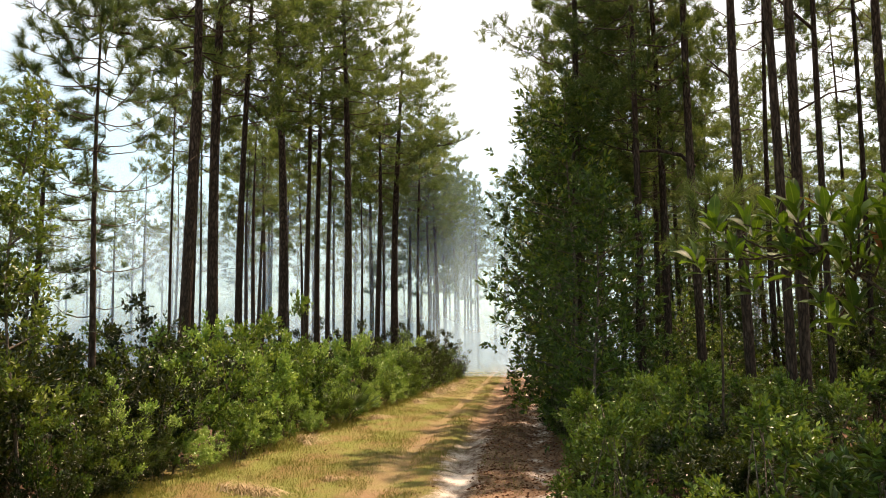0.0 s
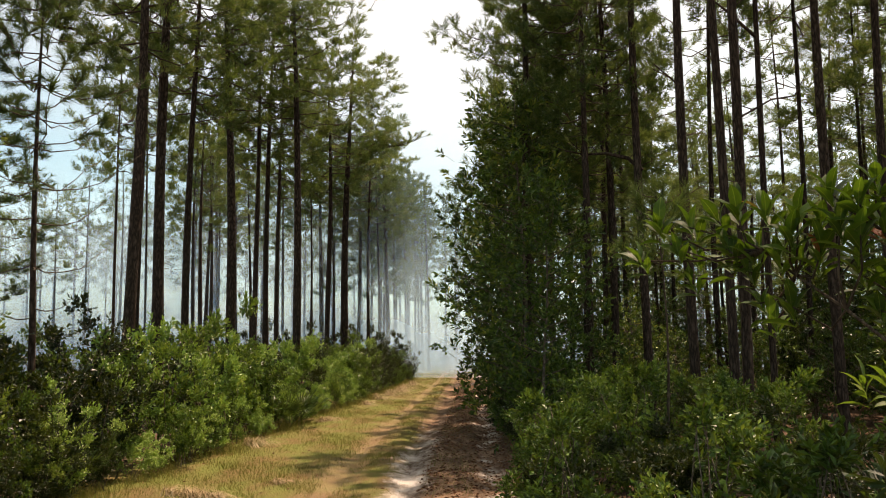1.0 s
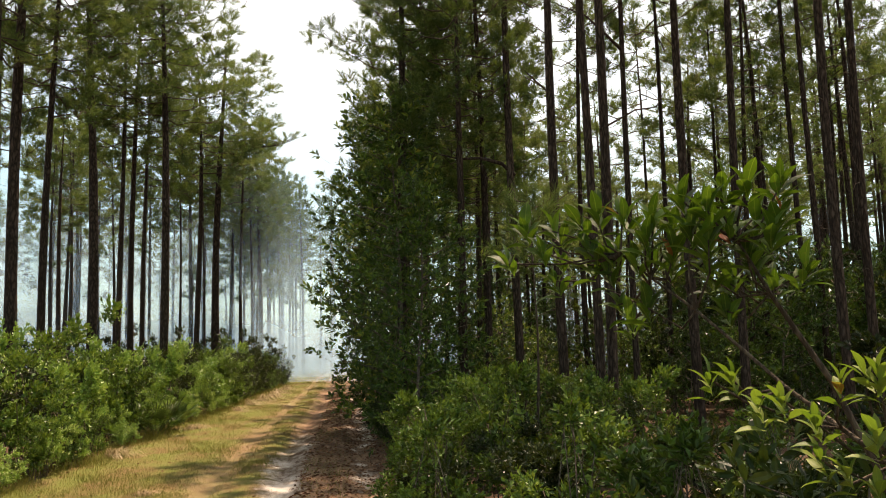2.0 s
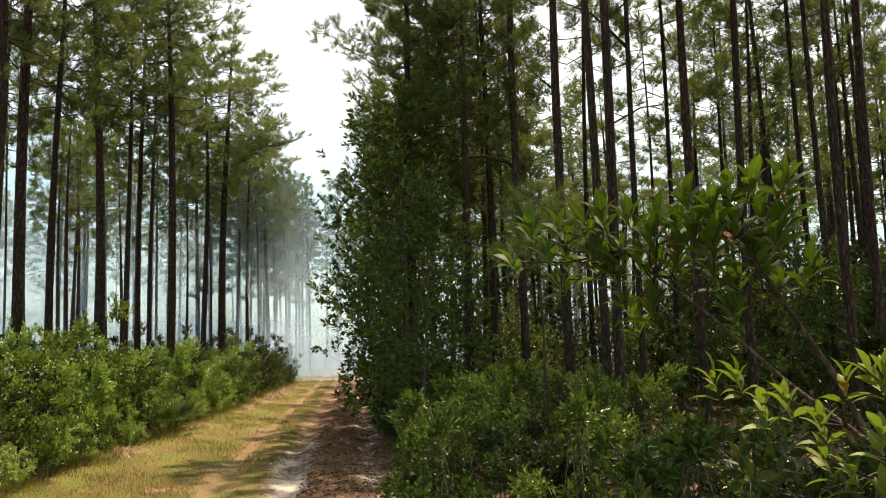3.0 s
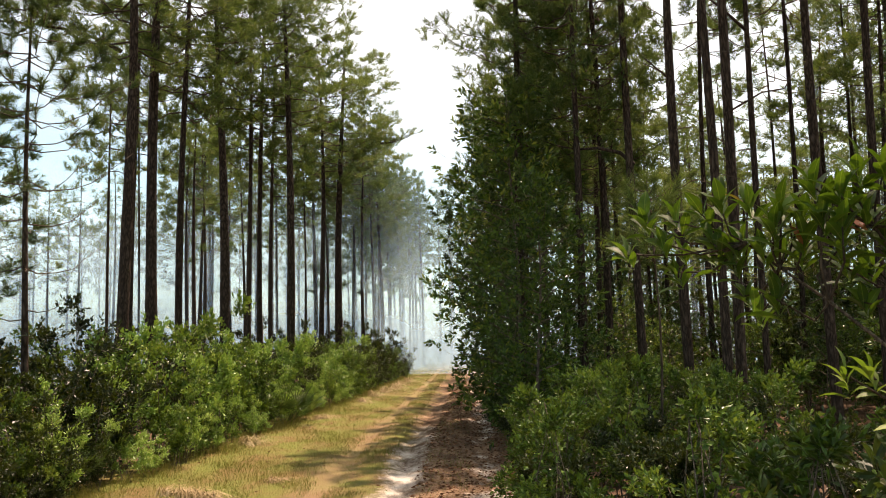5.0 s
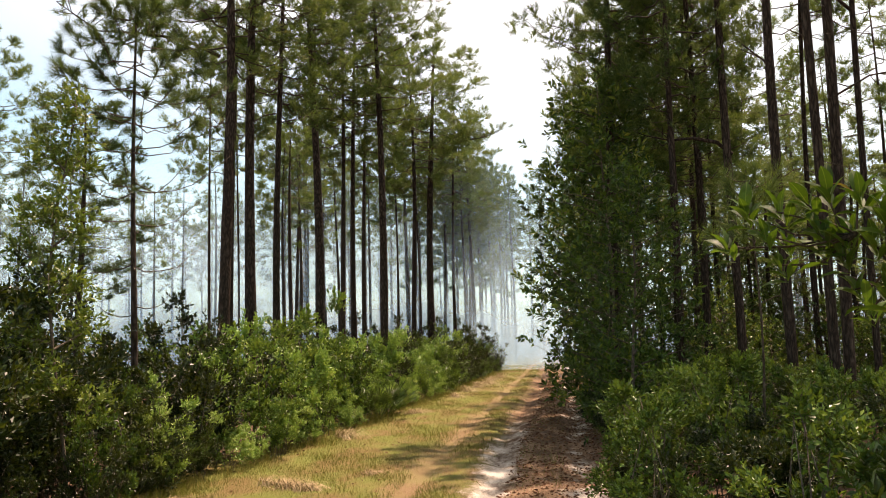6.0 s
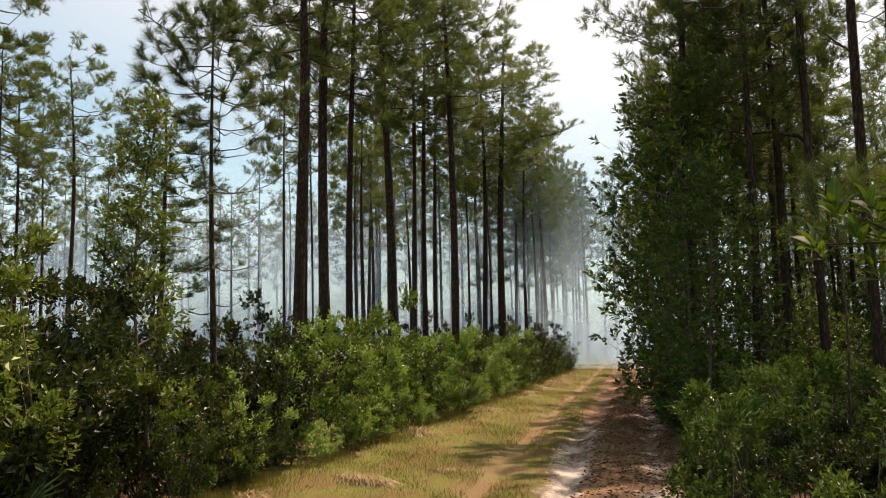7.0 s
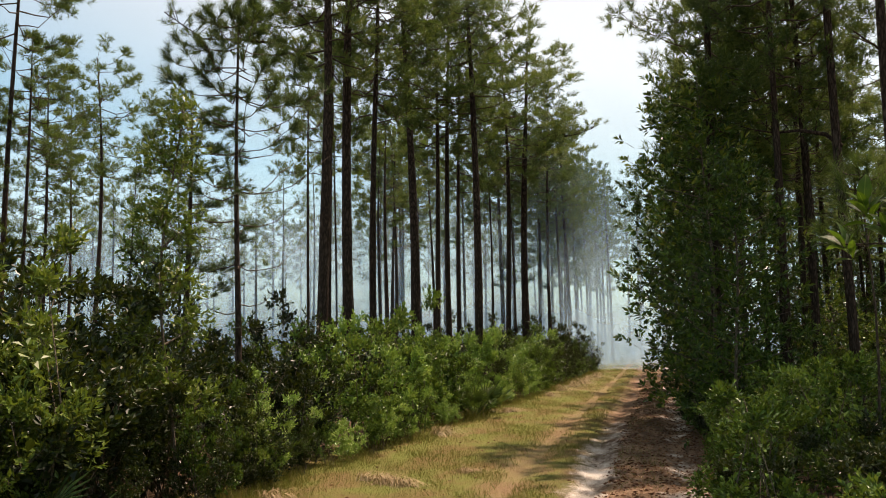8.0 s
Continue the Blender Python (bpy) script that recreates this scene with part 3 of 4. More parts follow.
add_long_limb(-8.58, 20.26, (-0.93, -0.37), [(0.0, 9.7), (0.65, 10.0), (1.3, 10.15), (1.95, 10.2), (3.0, 10.2), (4.0, 10.9)], 81)
add_long_limb(-6.6, 43.5, (0.98, -0.15), [(0.0, 12.4), (1.0, 12.3), (2.0, 12.6), (3.0, 12.7), (3.8, 12.9)], 82)
add_long_limb(3.86, 18.66, (-0.97, 0.2), [(0.0, 6.05), (0.3, 6.35), (0.8, 6.5), (1.3, 6.5), (1.8, 6.65)], 83, 9)
add_long_limb(6.10, 17.40, (-0.95, -0.3), [(0.0, 8.65), (0.4, 8.95), (0.9, 9.3), (1.6, 9.45)], 84, 5, 0.045)
add_long_limb(4.33, 13.58, (0.95, -0.3), [(0.0, 5.8), (0.3, 5.95), (0.6, 6.1), (0.95, 6.12)], 85, 2, 0.022)
add_long_limb(4.30, 16.45, (-0.95, -0.3), [(0.0, 7.15), (0.25, 7.42), (0.45, 7.55), (0.65, 7.7)], 86, 1, 0.022)


def make_sapling_pine():
    """Whorls of thin upcurved branches, each ending in long bottle brushes, and a tall leader."""
    rng = np.random.default_rng(71)
    ob = tagged(new("young_pine"), "thin young pine with whorled branches and dark needle tufts", "pine tree")
    ob.location = (-7.78, 14.45, at_ground(-7.8, 14.4))
    high = 9.0
    zz = np.linspace(-0.05, high, 12)
    line = np.stack([0.06 * np.sin(zz * 0.7), 0.05 * np.cos(zz * 0.9), zz], 1)
    trunk, wood, green = Shape(), Shape(), Shape()
    trunk.tube(line, 0.072 * (1 - 0.86 * (zz / high).clip(0)) + 0.004, 8)
    pos, way = [], []
    for w, (z, reach, leafy) in enumerate([(2.9, 0.8, 0), (3.7, 1.3, 0), (4.5, 1.5, 1), (5.2, 1.7, 1), (5.9, 1.75, 1), (6.5, 1.7, 1), (7.1, 1.7, 1), (7.6, 1.7, 1), (8.1, 1.3, 1), (8.55, 0.7, 1)]):
        for j in range(3 if w < 3 else 6):
            a = w * 1.1 + j * 6.283 / (3 if w < 3 else 6) + rng.uniform(-0.3, 0.3)
            ln = reach * rng.uniform(0.65, 1.1)
            out = np.array([math.cos(a), math.sin(a), 0])
            b = np.array([np.interp(z, zz, line[:, 0]), np.interp(z, zz, line[:, 1]), z + rng.uniform(-0.12, 0.12)])
            k = np.linspace(0, 1, 6)
            lift = rng.uniform(0.15, 0.5) if leafy else rng.uniform(-0.15, 0.35)
            pts = b + out * (k * ln)[:, None] + np.array([0, 0, 1.0]) * ((k ** 2 * lift - 0.10 * np.sin(k * 3.1)) * ln)[:, None]
            pts[1:-1] += rng.normal(size=(4, 3)) * 0.025 * ln
            wood.tube(pts, np.linspace(0.014, 0.005, 6), 5)
            if not leafy or (w < 6 and rng.random() < 0.45):
                continue
            pos.append(pts[-1])
            way.append(unit(pts[-1] - pts[-2]) + np.array([0, 0, 0.7]))
            for f in rng.uniform(0.40, 0.95, 5 if w > 4 else 3):
                p = np.array([np.interp(f, k, pts[:, c]) for c in range(3)])
                d = unit(out * 0.6 + rng.normal(size=3) * 0.6 + np.array([0, 0, 0.8]))
                e = p + d * rng.uniform(0.12, 0.30)
                wood.tube([p, (p + e) / 2 + out * 0.02, e], (0.006, 0.005, 0.004), 4)
                pos.append(e)
                way.append(d)
    for f in range(4):
        pos.append(line[-1] + np.array([0, 0, 0.10 - 0.16 * f]))
        way.append(np.array([0, 0, 1.0]) + rng.normal(size=3) * 0.08)
    add_needles(green, np.array(pos), np.array(way), 120, 0.24, 0.0085, rng)
    part("trunk", trunk, pine_bark, ob)
    tagged(part("branch_wood", wood, twig_bark, ob), kind="stuff")
    part("crown", green, young_needles_mat, ob, smooth=False)


make_sapling_pine()


# ---- shrubs ----
def make_shrub(name, label, seed, wide, high, leaves, length, width, mat, stems=9, near=False, low=0.1, cat="shrub", upright=0.5):
    rng = np.random.default_rng(seed)
    ob = tagged(new(name), label, cat)
    wood, green = Shape(), Shape()
    sprigs = leaves // 11
    lumps = int(7 + wide * high * 2.1)
    ld = unit(rng.normal(size=(lumps, 3)))
    ld[:, 2] = rng.uniform(-0.7, 1.0, lumps)
    lc = ld * (rng.uniform(0.45, 1.0, (lumps, 1)) ** 0.5) * np.array([wide * 0.40, wide * 0.40, high * 0.46])
    lc[:, 2] += high * 0.48 + 0.12 * high * rng.normal(size=lumps) * (ld[:, 2] > 0.3)
    pick = rng.integers(lumps, size=sprigs)
    off = unit(rng.normal(size=(sprigs, 3))) * rng.uniform(0.35, 1.0, (sprigs, 1))
    off[:, 2] = off[:, 2] * 0.8 + 0.12
    c = lc[pick] + off * (0.13 + 0.12 * rng.random(lumps))[pick][:, None] * (0.6 + 0.2 * wide)
    c = c[c[:, 2] > low]
    n = len(c)
    way = unit(c * np.array([1, 1, 0.2]) * 0.6 + np.array([0, 0, upright]) + rng.normal(size=(n, 3)) * 0.35)
    per = 11
    s = np.tile(np.linspace(0.0, 1.0, per), n)[:, None]
    sl = np.repeat(rng.uniform(0.10, 0.26, (n, 1)), per, 0)
    p = np.repeat(c, per, 0) + np.repeat(way, per, 0) * s * sl
    a = rng.uniform(0, 6.28, (n * per, 1))
    u = unit(np.cross(np.repeat(way, per, 0), np.array([0.3, 0.2, 0.9])))
    w = np.cross(np.repeat(way, per, 0), u)
    lw = unit((np.cos(a) * u + np.sin(a) * w) * (1.15 - 0.6 * s) + np.repeat(way, per, 0) * (0.35 + 0.8 * s))
    add_leaves(green, p, lw, length, width, rng, near)
    # oversized leaves added in the heart of the shrub to block light
    blockers = leaves // 13
    q = lc[rng.integers(lumps, size=blockers)] * np.array([0.62, 0.62, 0.8]) + rng.normal(size=(blockers, 3)) * 0.09
    q = q[q[:, 2] > low]
    add_leaves(green, q, rng.normal(size=(len(q), 3)), length * 1.3, width * 1.8, rng)
    for i in range(stems):
        e = c[rng.integers(n)]
        b = np.array([rng.normal() * 0.12, rng.normal() * 0.12, -0.05])
        m1 = b * 0.5 + e * 0.5 + rng.normal(size=3) * 0.08 + (0, 0, 0.1)
        wood.tube([b, (b + m1) / 2 + rng.normal(size=3) * 0.03, m1, e], (0.016, 0.012, 0.009, 0.004), 4)
    for i in range(0, n, 8):
        wood.tube([c[i] - way[i] * 0.22, c[i] + way[i] * 0.15], (0.004, 0.002), 3)
    tagged(part("branch_wood", wood, bay_bark, ob), kind="stuff")
    part("foliage", green, mat, ob, smooth=False)
    return ob


GALL = "dense gallberry shrub, small glossy leaves with shade put into their dark green"
WAX = "leafy wax myrtle shrub beside the road, bright green with sunlight put in"
SIZES = [(2.2, 2.2, 2400), (1.9, 2.0, 2100), (2.4, 2.4, 2700), (1.6, 1.9, 1800)]
dark_shrubs = [make_shrub("shrub", GALL, 101 + i, w, h, int(n * 1.3), 0.085, 0.040, gallberry_shade_mat) for i, (w, h, n) in enumerate(SIZES[:3])]
verge_shrubs = [make_shrub("shrub", WAX, 107 + i, w, h, int(n * 1.5), 0.085, 0.045, shrub_mat if i == 2 else sun_pale_mat) for i, (w, h, n) in enumerate(SIZES)]
back_shrubs = [make_shrub("shrub", "leafy green shrub under the pines", 114 + i, w, h, int(n * 0.75), 0.11, 0.050, (gallberry_shade_mat, shrub_mat)[i], 6, upright=0.3) for i, (w, h, n) in enumerate(SIZES[:2])]
near_shrubs = [make_shrub("shrub", "dense leafy shrub with small pointed green leaves", 121 + i, w, h, n, 0.085, 0.038, shrub_mat if i < 2 else gallberry_shade_mat, 12) for i, (w, h, n) in enumerate([(1.8, 1.9, 3800), (1.5, 1.6, 3200), (2.0, 2.1, 4200)])]


def plant(kinds, k, x, y, size, high=1.0, group=""):
    src = kinds[k % len(kinds)]
    m = pose(x, y, at_ground(x, y) - 0.03, 0, 0, (k * 137 + x * 53) % 360) @ Matrix.Diagonal((size, size, size * high, 1))
    if src.name in used:
        ob = copy_thing(src, m)
    else:
        used.add(src.name)
        src.matrix_basis = m
        ob = src
    return tagged(ob, group=group)


def verge_shift(y):
    """The left shrubs close in on the road farther along."""
    return float(np.interp(y, (12.0, 17.5, 30.0, 42.0), (0.0, 0.6, 1.25, 1.7)))


rng = np.random.default_rng(8)
k = 0
for row, (x0, step, size) in enumerate([(-6.7, 1.15, 0.92), (-8.1, 1.5, 1.08), (-10.0, 2.0, 1.1), (-12.6, 2.6, 1.1)]):
    y = 5.5 + row * 0.4
    while y < (64, 62, 56, 50)[row]:
        k += 1
        # near shrubs dark, next ones bright: shade and sun set by leaf colour
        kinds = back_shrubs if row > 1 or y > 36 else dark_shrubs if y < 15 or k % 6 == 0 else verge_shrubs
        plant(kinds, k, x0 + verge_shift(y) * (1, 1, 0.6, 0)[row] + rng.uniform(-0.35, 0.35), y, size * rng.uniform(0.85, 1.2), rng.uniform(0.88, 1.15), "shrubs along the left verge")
        y += step * rng.uniform(0.75, 1.3) * (1 + y / 90)
y = 9.0
while y < 60:
    k += 1
    plant(dark_shrubs if y < 14 else verge_shrubs if y < 36 else back_shrubs, k, -6.05 + verge_shift(y) + rng.uniform(-0.2, 0.2), y, rng.uniform(0.38, 0.62), rng.uniform(0.8, 1.15), "low shrubs at the foot of the left verge")
    y += rng.uniform(0.4, 0.8) * (1 + y / 60)
for i, (x, y, size) in enumerate([(-6.25, 30.6, 1.22), (-7.5, 24.6, 1.25), (-7.0, 20.4, 1.12), (-6.7, 26.6, 1.05), (-6.3, 36.0, 1.2)]):
    plant(verge_shrubs, i, x + 0.7 * verge_shift(y), y, size, 1.05, "taller myrtles along the left verge")
for i in range(26):
    k += 1
    x, y = rng.uniform(-26, -14), rng.uniform(12, 40)
    plant(back_shrubs, k, x, y, rng.uniform(0.8, 1.15), 1.0, "shrubs of the left wood")
for row, (x0, step, size) in enumerate([(1.05, 1.0, 0.8), (2.2, 1.15, 1.08), (3.9, 1.35, 1.2)]):
    y = (8.5, 5.2, 5.4)[row]
    while y < 26:
        k += 1
        # close in, the shade-darkened gallberry comes up more often
        plant(near_shrubs if y > 9 else near_shrubs[1:], k, x0 + rng.uniform(-0.25, 0.25), y, size * rng.uniform(0.85, 1.1), rng.uniform(0.9, 1.1), "shrubs along the right edge")
        y += step * rng.uniform(0.8, 1.2)
for i in range(22):
    k += 1
    plant(back_shrubs, k, 1.9 + rng.uniform(-0.4, 0.8), 26 + i * 1.7, rng.uniform(0.85, 1.1), 1.0, "shrubs along the right edge")
for i in range(12):
    k += 1
    x, y = (rng.uniform(1.9, 4.5), rng.uniform(-9, -1.2)) if i % 2 else (rng.uniform(-9.5, -6.6), rng.uniform(-9, 4.5))
    plant(back_shrubs, k, x, y, rng.uniform(0.75, 1.0), 1.0, "shrubs of the road behind")
for i in range(52):
    k += 1
    x, y = rng.uniform(5.5, 26), rng.uniform(7, 38)
    plant(back_shrubs, k, x, y, rng.uniform(0.7, 1.15), rng.uniform(0.8, 1.0), "shrubs of the right wood")


# these wear the shade-darkened gallberry leaves as well
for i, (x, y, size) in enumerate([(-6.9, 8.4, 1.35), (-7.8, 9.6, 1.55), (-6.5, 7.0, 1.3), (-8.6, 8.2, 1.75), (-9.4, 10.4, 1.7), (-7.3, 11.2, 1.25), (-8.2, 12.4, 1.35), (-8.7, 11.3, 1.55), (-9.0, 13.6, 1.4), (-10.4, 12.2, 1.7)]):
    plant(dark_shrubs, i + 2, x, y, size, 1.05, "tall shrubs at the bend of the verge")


for i in range(40):
    k += 1
    x, y = rng.uniform(8, 28), rng.uniform(17, 42)
    plant(back_shrubs, k, x, y, rng.uniform(1.2, 1.9), 1.0, "tall shrubs of the right wood")
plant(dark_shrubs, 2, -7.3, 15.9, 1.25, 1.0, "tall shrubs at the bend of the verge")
# broad shrubs in the bay green that has shade mixed in
broad_shrubs = [make_shrub("shrub", "broad-leaved bay shrub with deep shade put into its dark green", 241 + i, 1.0, h, n, 0.11, 0.038, shade_tint_bay_mat, 8, True) for i, (h, n) in enumerate([(1.95, 800), (1.75, 700)])]
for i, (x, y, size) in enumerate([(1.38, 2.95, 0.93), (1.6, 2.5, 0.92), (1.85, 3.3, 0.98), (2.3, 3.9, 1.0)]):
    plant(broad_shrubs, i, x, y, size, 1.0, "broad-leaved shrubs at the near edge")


# ---- broadleaf bay trees ----
def make_bay(name, label, seed, high, wide, low, sprigs, length, width, mat, dia=0.09, clumps=16):
    rng = np.random.default_rng(seed)
    ob = tagged(new(name), label, "bay tree")
    wood, trunk, green = Shape(), Shape(), Shape()
    zz = np.linspace(-0.05, high * 0.97, 9)
    px, py = 0.12 * np.sin(zz * 1.1 + seed), 0.12 * np.cos(zz * 0.9 + seed)
    trunk.tube(np.stack([px, py, zz], 1), dia / 2 * (1 - 0.85 * zz / high).clip(0.08), 7)
    pos, way = [], []
    for i in range(clumps):
        u = (i + rng.uniform(0, 1)) / clumps
        z = low + (high - low) * u
        a = i * 2.4 + rng.uniform(-0.4, 0.4)
        ln = wide / 2 * (math.sin(math.pi * (0.25 + 0.70 * u)) ** 0.7) * rng.uniform(0.65, 1.1)
        b = np.array([np.interp(z * 0.92, zz, px), np.interp(z * 0.92, zz, py), z * 0.92])
        e = b + np.array([math.cos(a) * ln, math.sin(a) * ln, 0.25 * ln + rng.uniform(0, 0.3)])
        wood.tube([b, b * 0.5 + e * 0.5 + rng.normal(size=3) * 0.06, e], (0.018, 0.012, 0.005), 4)
        m = max(3, sprigs // clumps)
        f = rng.uniform(0.45, 1.05, (m, 1))
        c = b * (1 - f) + e * f + rng.normal(size=(m, 3)).clip(-1.5, 1.5) * (0.07 * wide + 0.06)
        pos.append(c)
        way.append(unit((c - b) * 0.8 + np.array([0, 0, 0.35]) + rng.normal(size=(m, 3)) * 0.4))
    c, w0 = np.concatenate(pos), np.concatenate(way)
    per = 9
    n = len(c)
    s = np.tile(np.linspace(0, 1, per), n)[:, None]
    ww = np.repeat(w0, per, 0)
    p = np.repeat(c, per, 0) + ww * s * 0.13
    a = rng.uniform(0, 6.28, (n * per, 1))
    u = unit(np.cross(ww, np.array([0.3, 0.2, 0.9])))
    v = np.cross(ww, u)
    add_leaves(green, p, unit((np.cos(a) * u + np.sin(a) * v) * (1.1 - 0.5 * s) + ww * (0.4 + 0.8 * s)), length, width, rng)
    for i in range(0, n, 5):
        wood.tube([c[i] - w0[i] * 0.25, c[i] + w0[i] * 0.12], (0.005, 0.002), 3)
    part("trunk", trunk, bay_bark, ob)
    tagged(part("branch_wood", wood, bay_bark, ob), kind="stuff")
    part("crown", green, mat, ob, smooth=False)
    return ob


BAY = "dark evergreen bay tree crowding the edge of the road"
bays = [make_bay("bay_tree", BAY, 201 + i, h, w, 0.25, n, 0.16, 0.060, bay_mat, clumps=38) for i, (h, w, n) in enumerate([(7.6, 3.2, 760), (6.4, 2.8, 640)])]
for i, (x, y, s) in enumerate([(1.15, 19.8, 1.14), (1.5, 17.4, 0.9), (1.1, 23.0, 1.0), (1.0, 27.0, 1.0), (1.4, 31.0, 1.05), (1.3, 36.0, 1.0)]):
    plant(bays, i, x, y, s, 1.0, "bay trees along the right edge")
low_bay = make_bay("bay_tree", "low evergreen bay tree in the shade of the pines", 211, 3.6, 2.0, 0.5, 240, 0.13, 0.048, bay_mat, 0.06, 16)
for i in range(12):
    x, y = rng.uniform(3.0, 8.5), rng.uniform(18, 31)
    plant([low_bay], i, x, y, rng.uniform(0.6, 0.9), 1.0, "bay trees under the right pines")
for i in range(30):
    y = rng.uniform(23, 42)
    x = y * rng.uniform(0.12, 0.55)
    plant([low_bay], i, x, y, rng.uniform(0.8, 1.45), 1.0, "bay trees under the right pines")
for i in range(16):
    y = rng.uniform(17, 34)
    x = y * rng.uniform(0.5, 0.85)
    plant([low_bay], i, x, y, rng.uniform(1.0, 1.5), 1.0, "bay trees under the right pines")
for i in range(13):
    d, a = rng.uniform(26, 42), radians(rng.uniform(9.5, 38))
    plant(bays, i, d * math.sin(a), d * math.cos(a), rng.uniform(0.55, 0.85), 1.0, "bay trees under the right pines")
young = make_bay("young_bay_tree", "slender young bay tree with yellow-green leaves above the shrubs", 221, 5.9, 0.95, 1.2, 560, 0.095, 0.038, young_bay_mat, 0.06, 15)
# the young bay's yellow-green stands in for sunlight on these shrubs
leafy = make_shrub("shrub", "yellow-green bay shrub on the verge, sunlight mixed into its colour", 231, 1.7, 2.4, 3200, 0.085, 0.034, young_bay_mat)
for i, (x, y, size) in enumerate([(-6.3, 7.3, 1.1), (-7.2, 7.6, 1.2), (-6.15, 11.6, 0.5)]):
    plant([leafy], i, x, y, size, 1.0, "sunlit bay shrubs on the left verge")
# myrtles here get their sunlit look from the brightened leaf colours
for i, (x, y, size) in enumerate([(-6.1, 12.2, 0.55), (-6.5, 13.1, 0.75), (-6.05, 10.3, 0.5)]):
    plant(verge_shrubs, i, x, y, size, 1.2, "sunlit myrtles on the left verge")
plant([young], 0, -6.5, 10.2, 1.0)


# ---- smoke ----
def make_smoke(y0, seed, mat, lo=-90, hi=70):
    rng = np.random.default_rng(seed)
    s = Shape()
    xs, zs = np.linspace(lo, hi, 50), np.linspace(0.0, 26, 10)
    gx, gz = np.meshgrid(xs, zs)
    gy = y0 - 0.12 * np.abs(gx) + 2.5 * np.sin(gx * 0.11 + seed) + 1.5 * np.sin(gz * 0.3 + gx * 0.07 + seed)
    v = np.stack([gx, gy, gz], -1)
    n, m = gx.shape
    i = (np.arange(n - 1)[:, None] * m + np.arange(m - 1)).ravel()
    s.add(v, np.stack([i, i + 1, i + m + 1, i + m], 1).tolist())
    ob = new("smoke", s.mesh("smoke", mat))
    return tagged(ob, "thin pale blue smoke between far trunks, its sheets doubling as distance haze", "smoke", kind="stuff")


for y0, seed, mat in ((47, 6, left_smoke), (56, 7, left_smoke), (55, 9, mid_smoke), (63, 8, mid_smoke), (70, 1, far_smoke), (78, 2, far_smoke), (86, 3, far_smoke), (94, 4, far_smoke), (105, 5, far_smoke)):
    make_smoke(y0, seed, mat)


# ---- nearby bay sapling: every leaf a piece of its own ----
def leaf_piece():
    """One long pointed leaf along +x, folded at the midrib and arched."""
    s = Shape()
    st = [(0.0, 0.03, 0.0), (0.12, 0.045, 0.02), (0.32, 0.135, 0.055), (0.55, 0.165, 0.065), (0.78, 0.115, 0.03), (0.93, 0.045, -0.03), (1.0, 0.008, -0.06)]
    v, f = [], []
    for x, w, z in st:
        v += [(x, -w, z + w * 0.35), (x, 0, z), (x, w, z + w * 0.35)]
    for i in range(len(st) - 1):
        a = 3 * i
        f += [(a, a + 1, a + 4, a + 3), (a + 1, a + 2, a + 5, a + 4)]
    s.add(v, f)
    return s


def big_leaf_material(name, deep, bright):
    m, t, bsdf, out = material(name)
    info = t.nodes.new("ShaderNodeObjectInfo")
    v = mapped(t, (1, 1, 1))
    grain = noise_tex(t, v, 9, 4, 0.6)
    sep = t.nodes.new("ShaderNodeSeparateXYZ")
    t.links.new(v, sep.inputs[0])
    rib = math_node(t, "SUBTRACT", 1.0, math_node(t, "MULTIPLY", math_node(t, "ABSOLUTE", sep.outputs[1]), 60.0), True)
    col = mix_colour(t, info.outputs["Random"], deep, bright)
    col = mix_colour(t, math_node(t, "MULTIPLY", rib, 0.5), col, (0.20, 0.26, 0.05))
    col = mix_colour(t, ramp(t, noise_tex(t, v, 6, 4), [(0.62, (0, 0, 0)), (0.75, (0.5, 0.5, 0.5))]), col, (0.13, 0.10, 0.03))
    t.links.new(col, bsdf.inputs["Base Color"])
    bsdf.inputs["Roughness"].default_value = 0.50
    bsdf.inputs["Specular IOR Level"].default_value = 0.16
    tr, mix = t.nodes.new("ShaderNodeBsdfTranslucent"), t.nodes.new("ShaderNodeMixShader")
    t.links.new(mix_colour(t, 0.6, col, (0.14, 0.26, 0.014)), tr.inputs["Color"])
    mix.inputs[0].default_value = 0.32
    t.links.new(bsdf.outputs[0], mix.inputs[1])
    t.links.new(tr.outputs[0], mix.inputs[2])
    t.links.new(mix.outputs[0], out.inputs["Surface"])
    bump(t, bsdf, grain, 0.12, 0.01)
    return m


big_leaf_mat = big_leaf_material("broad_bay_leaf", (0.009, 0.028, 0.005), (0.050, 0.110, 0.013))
# brighter, yellower leaf for the lower whorls, with sunlight put into the colour
sun_tint_leaf_mat = big_leaf_material("sunlit_bay_leaf", (0.045, 0.085, 0.012), (0.15, 0.19, 0.035))
red_leaf_mat = big_leaf_material("dying_bay_leaf", (0.20, 0.035, 0.015), (0.40, 0.075, 0.03))


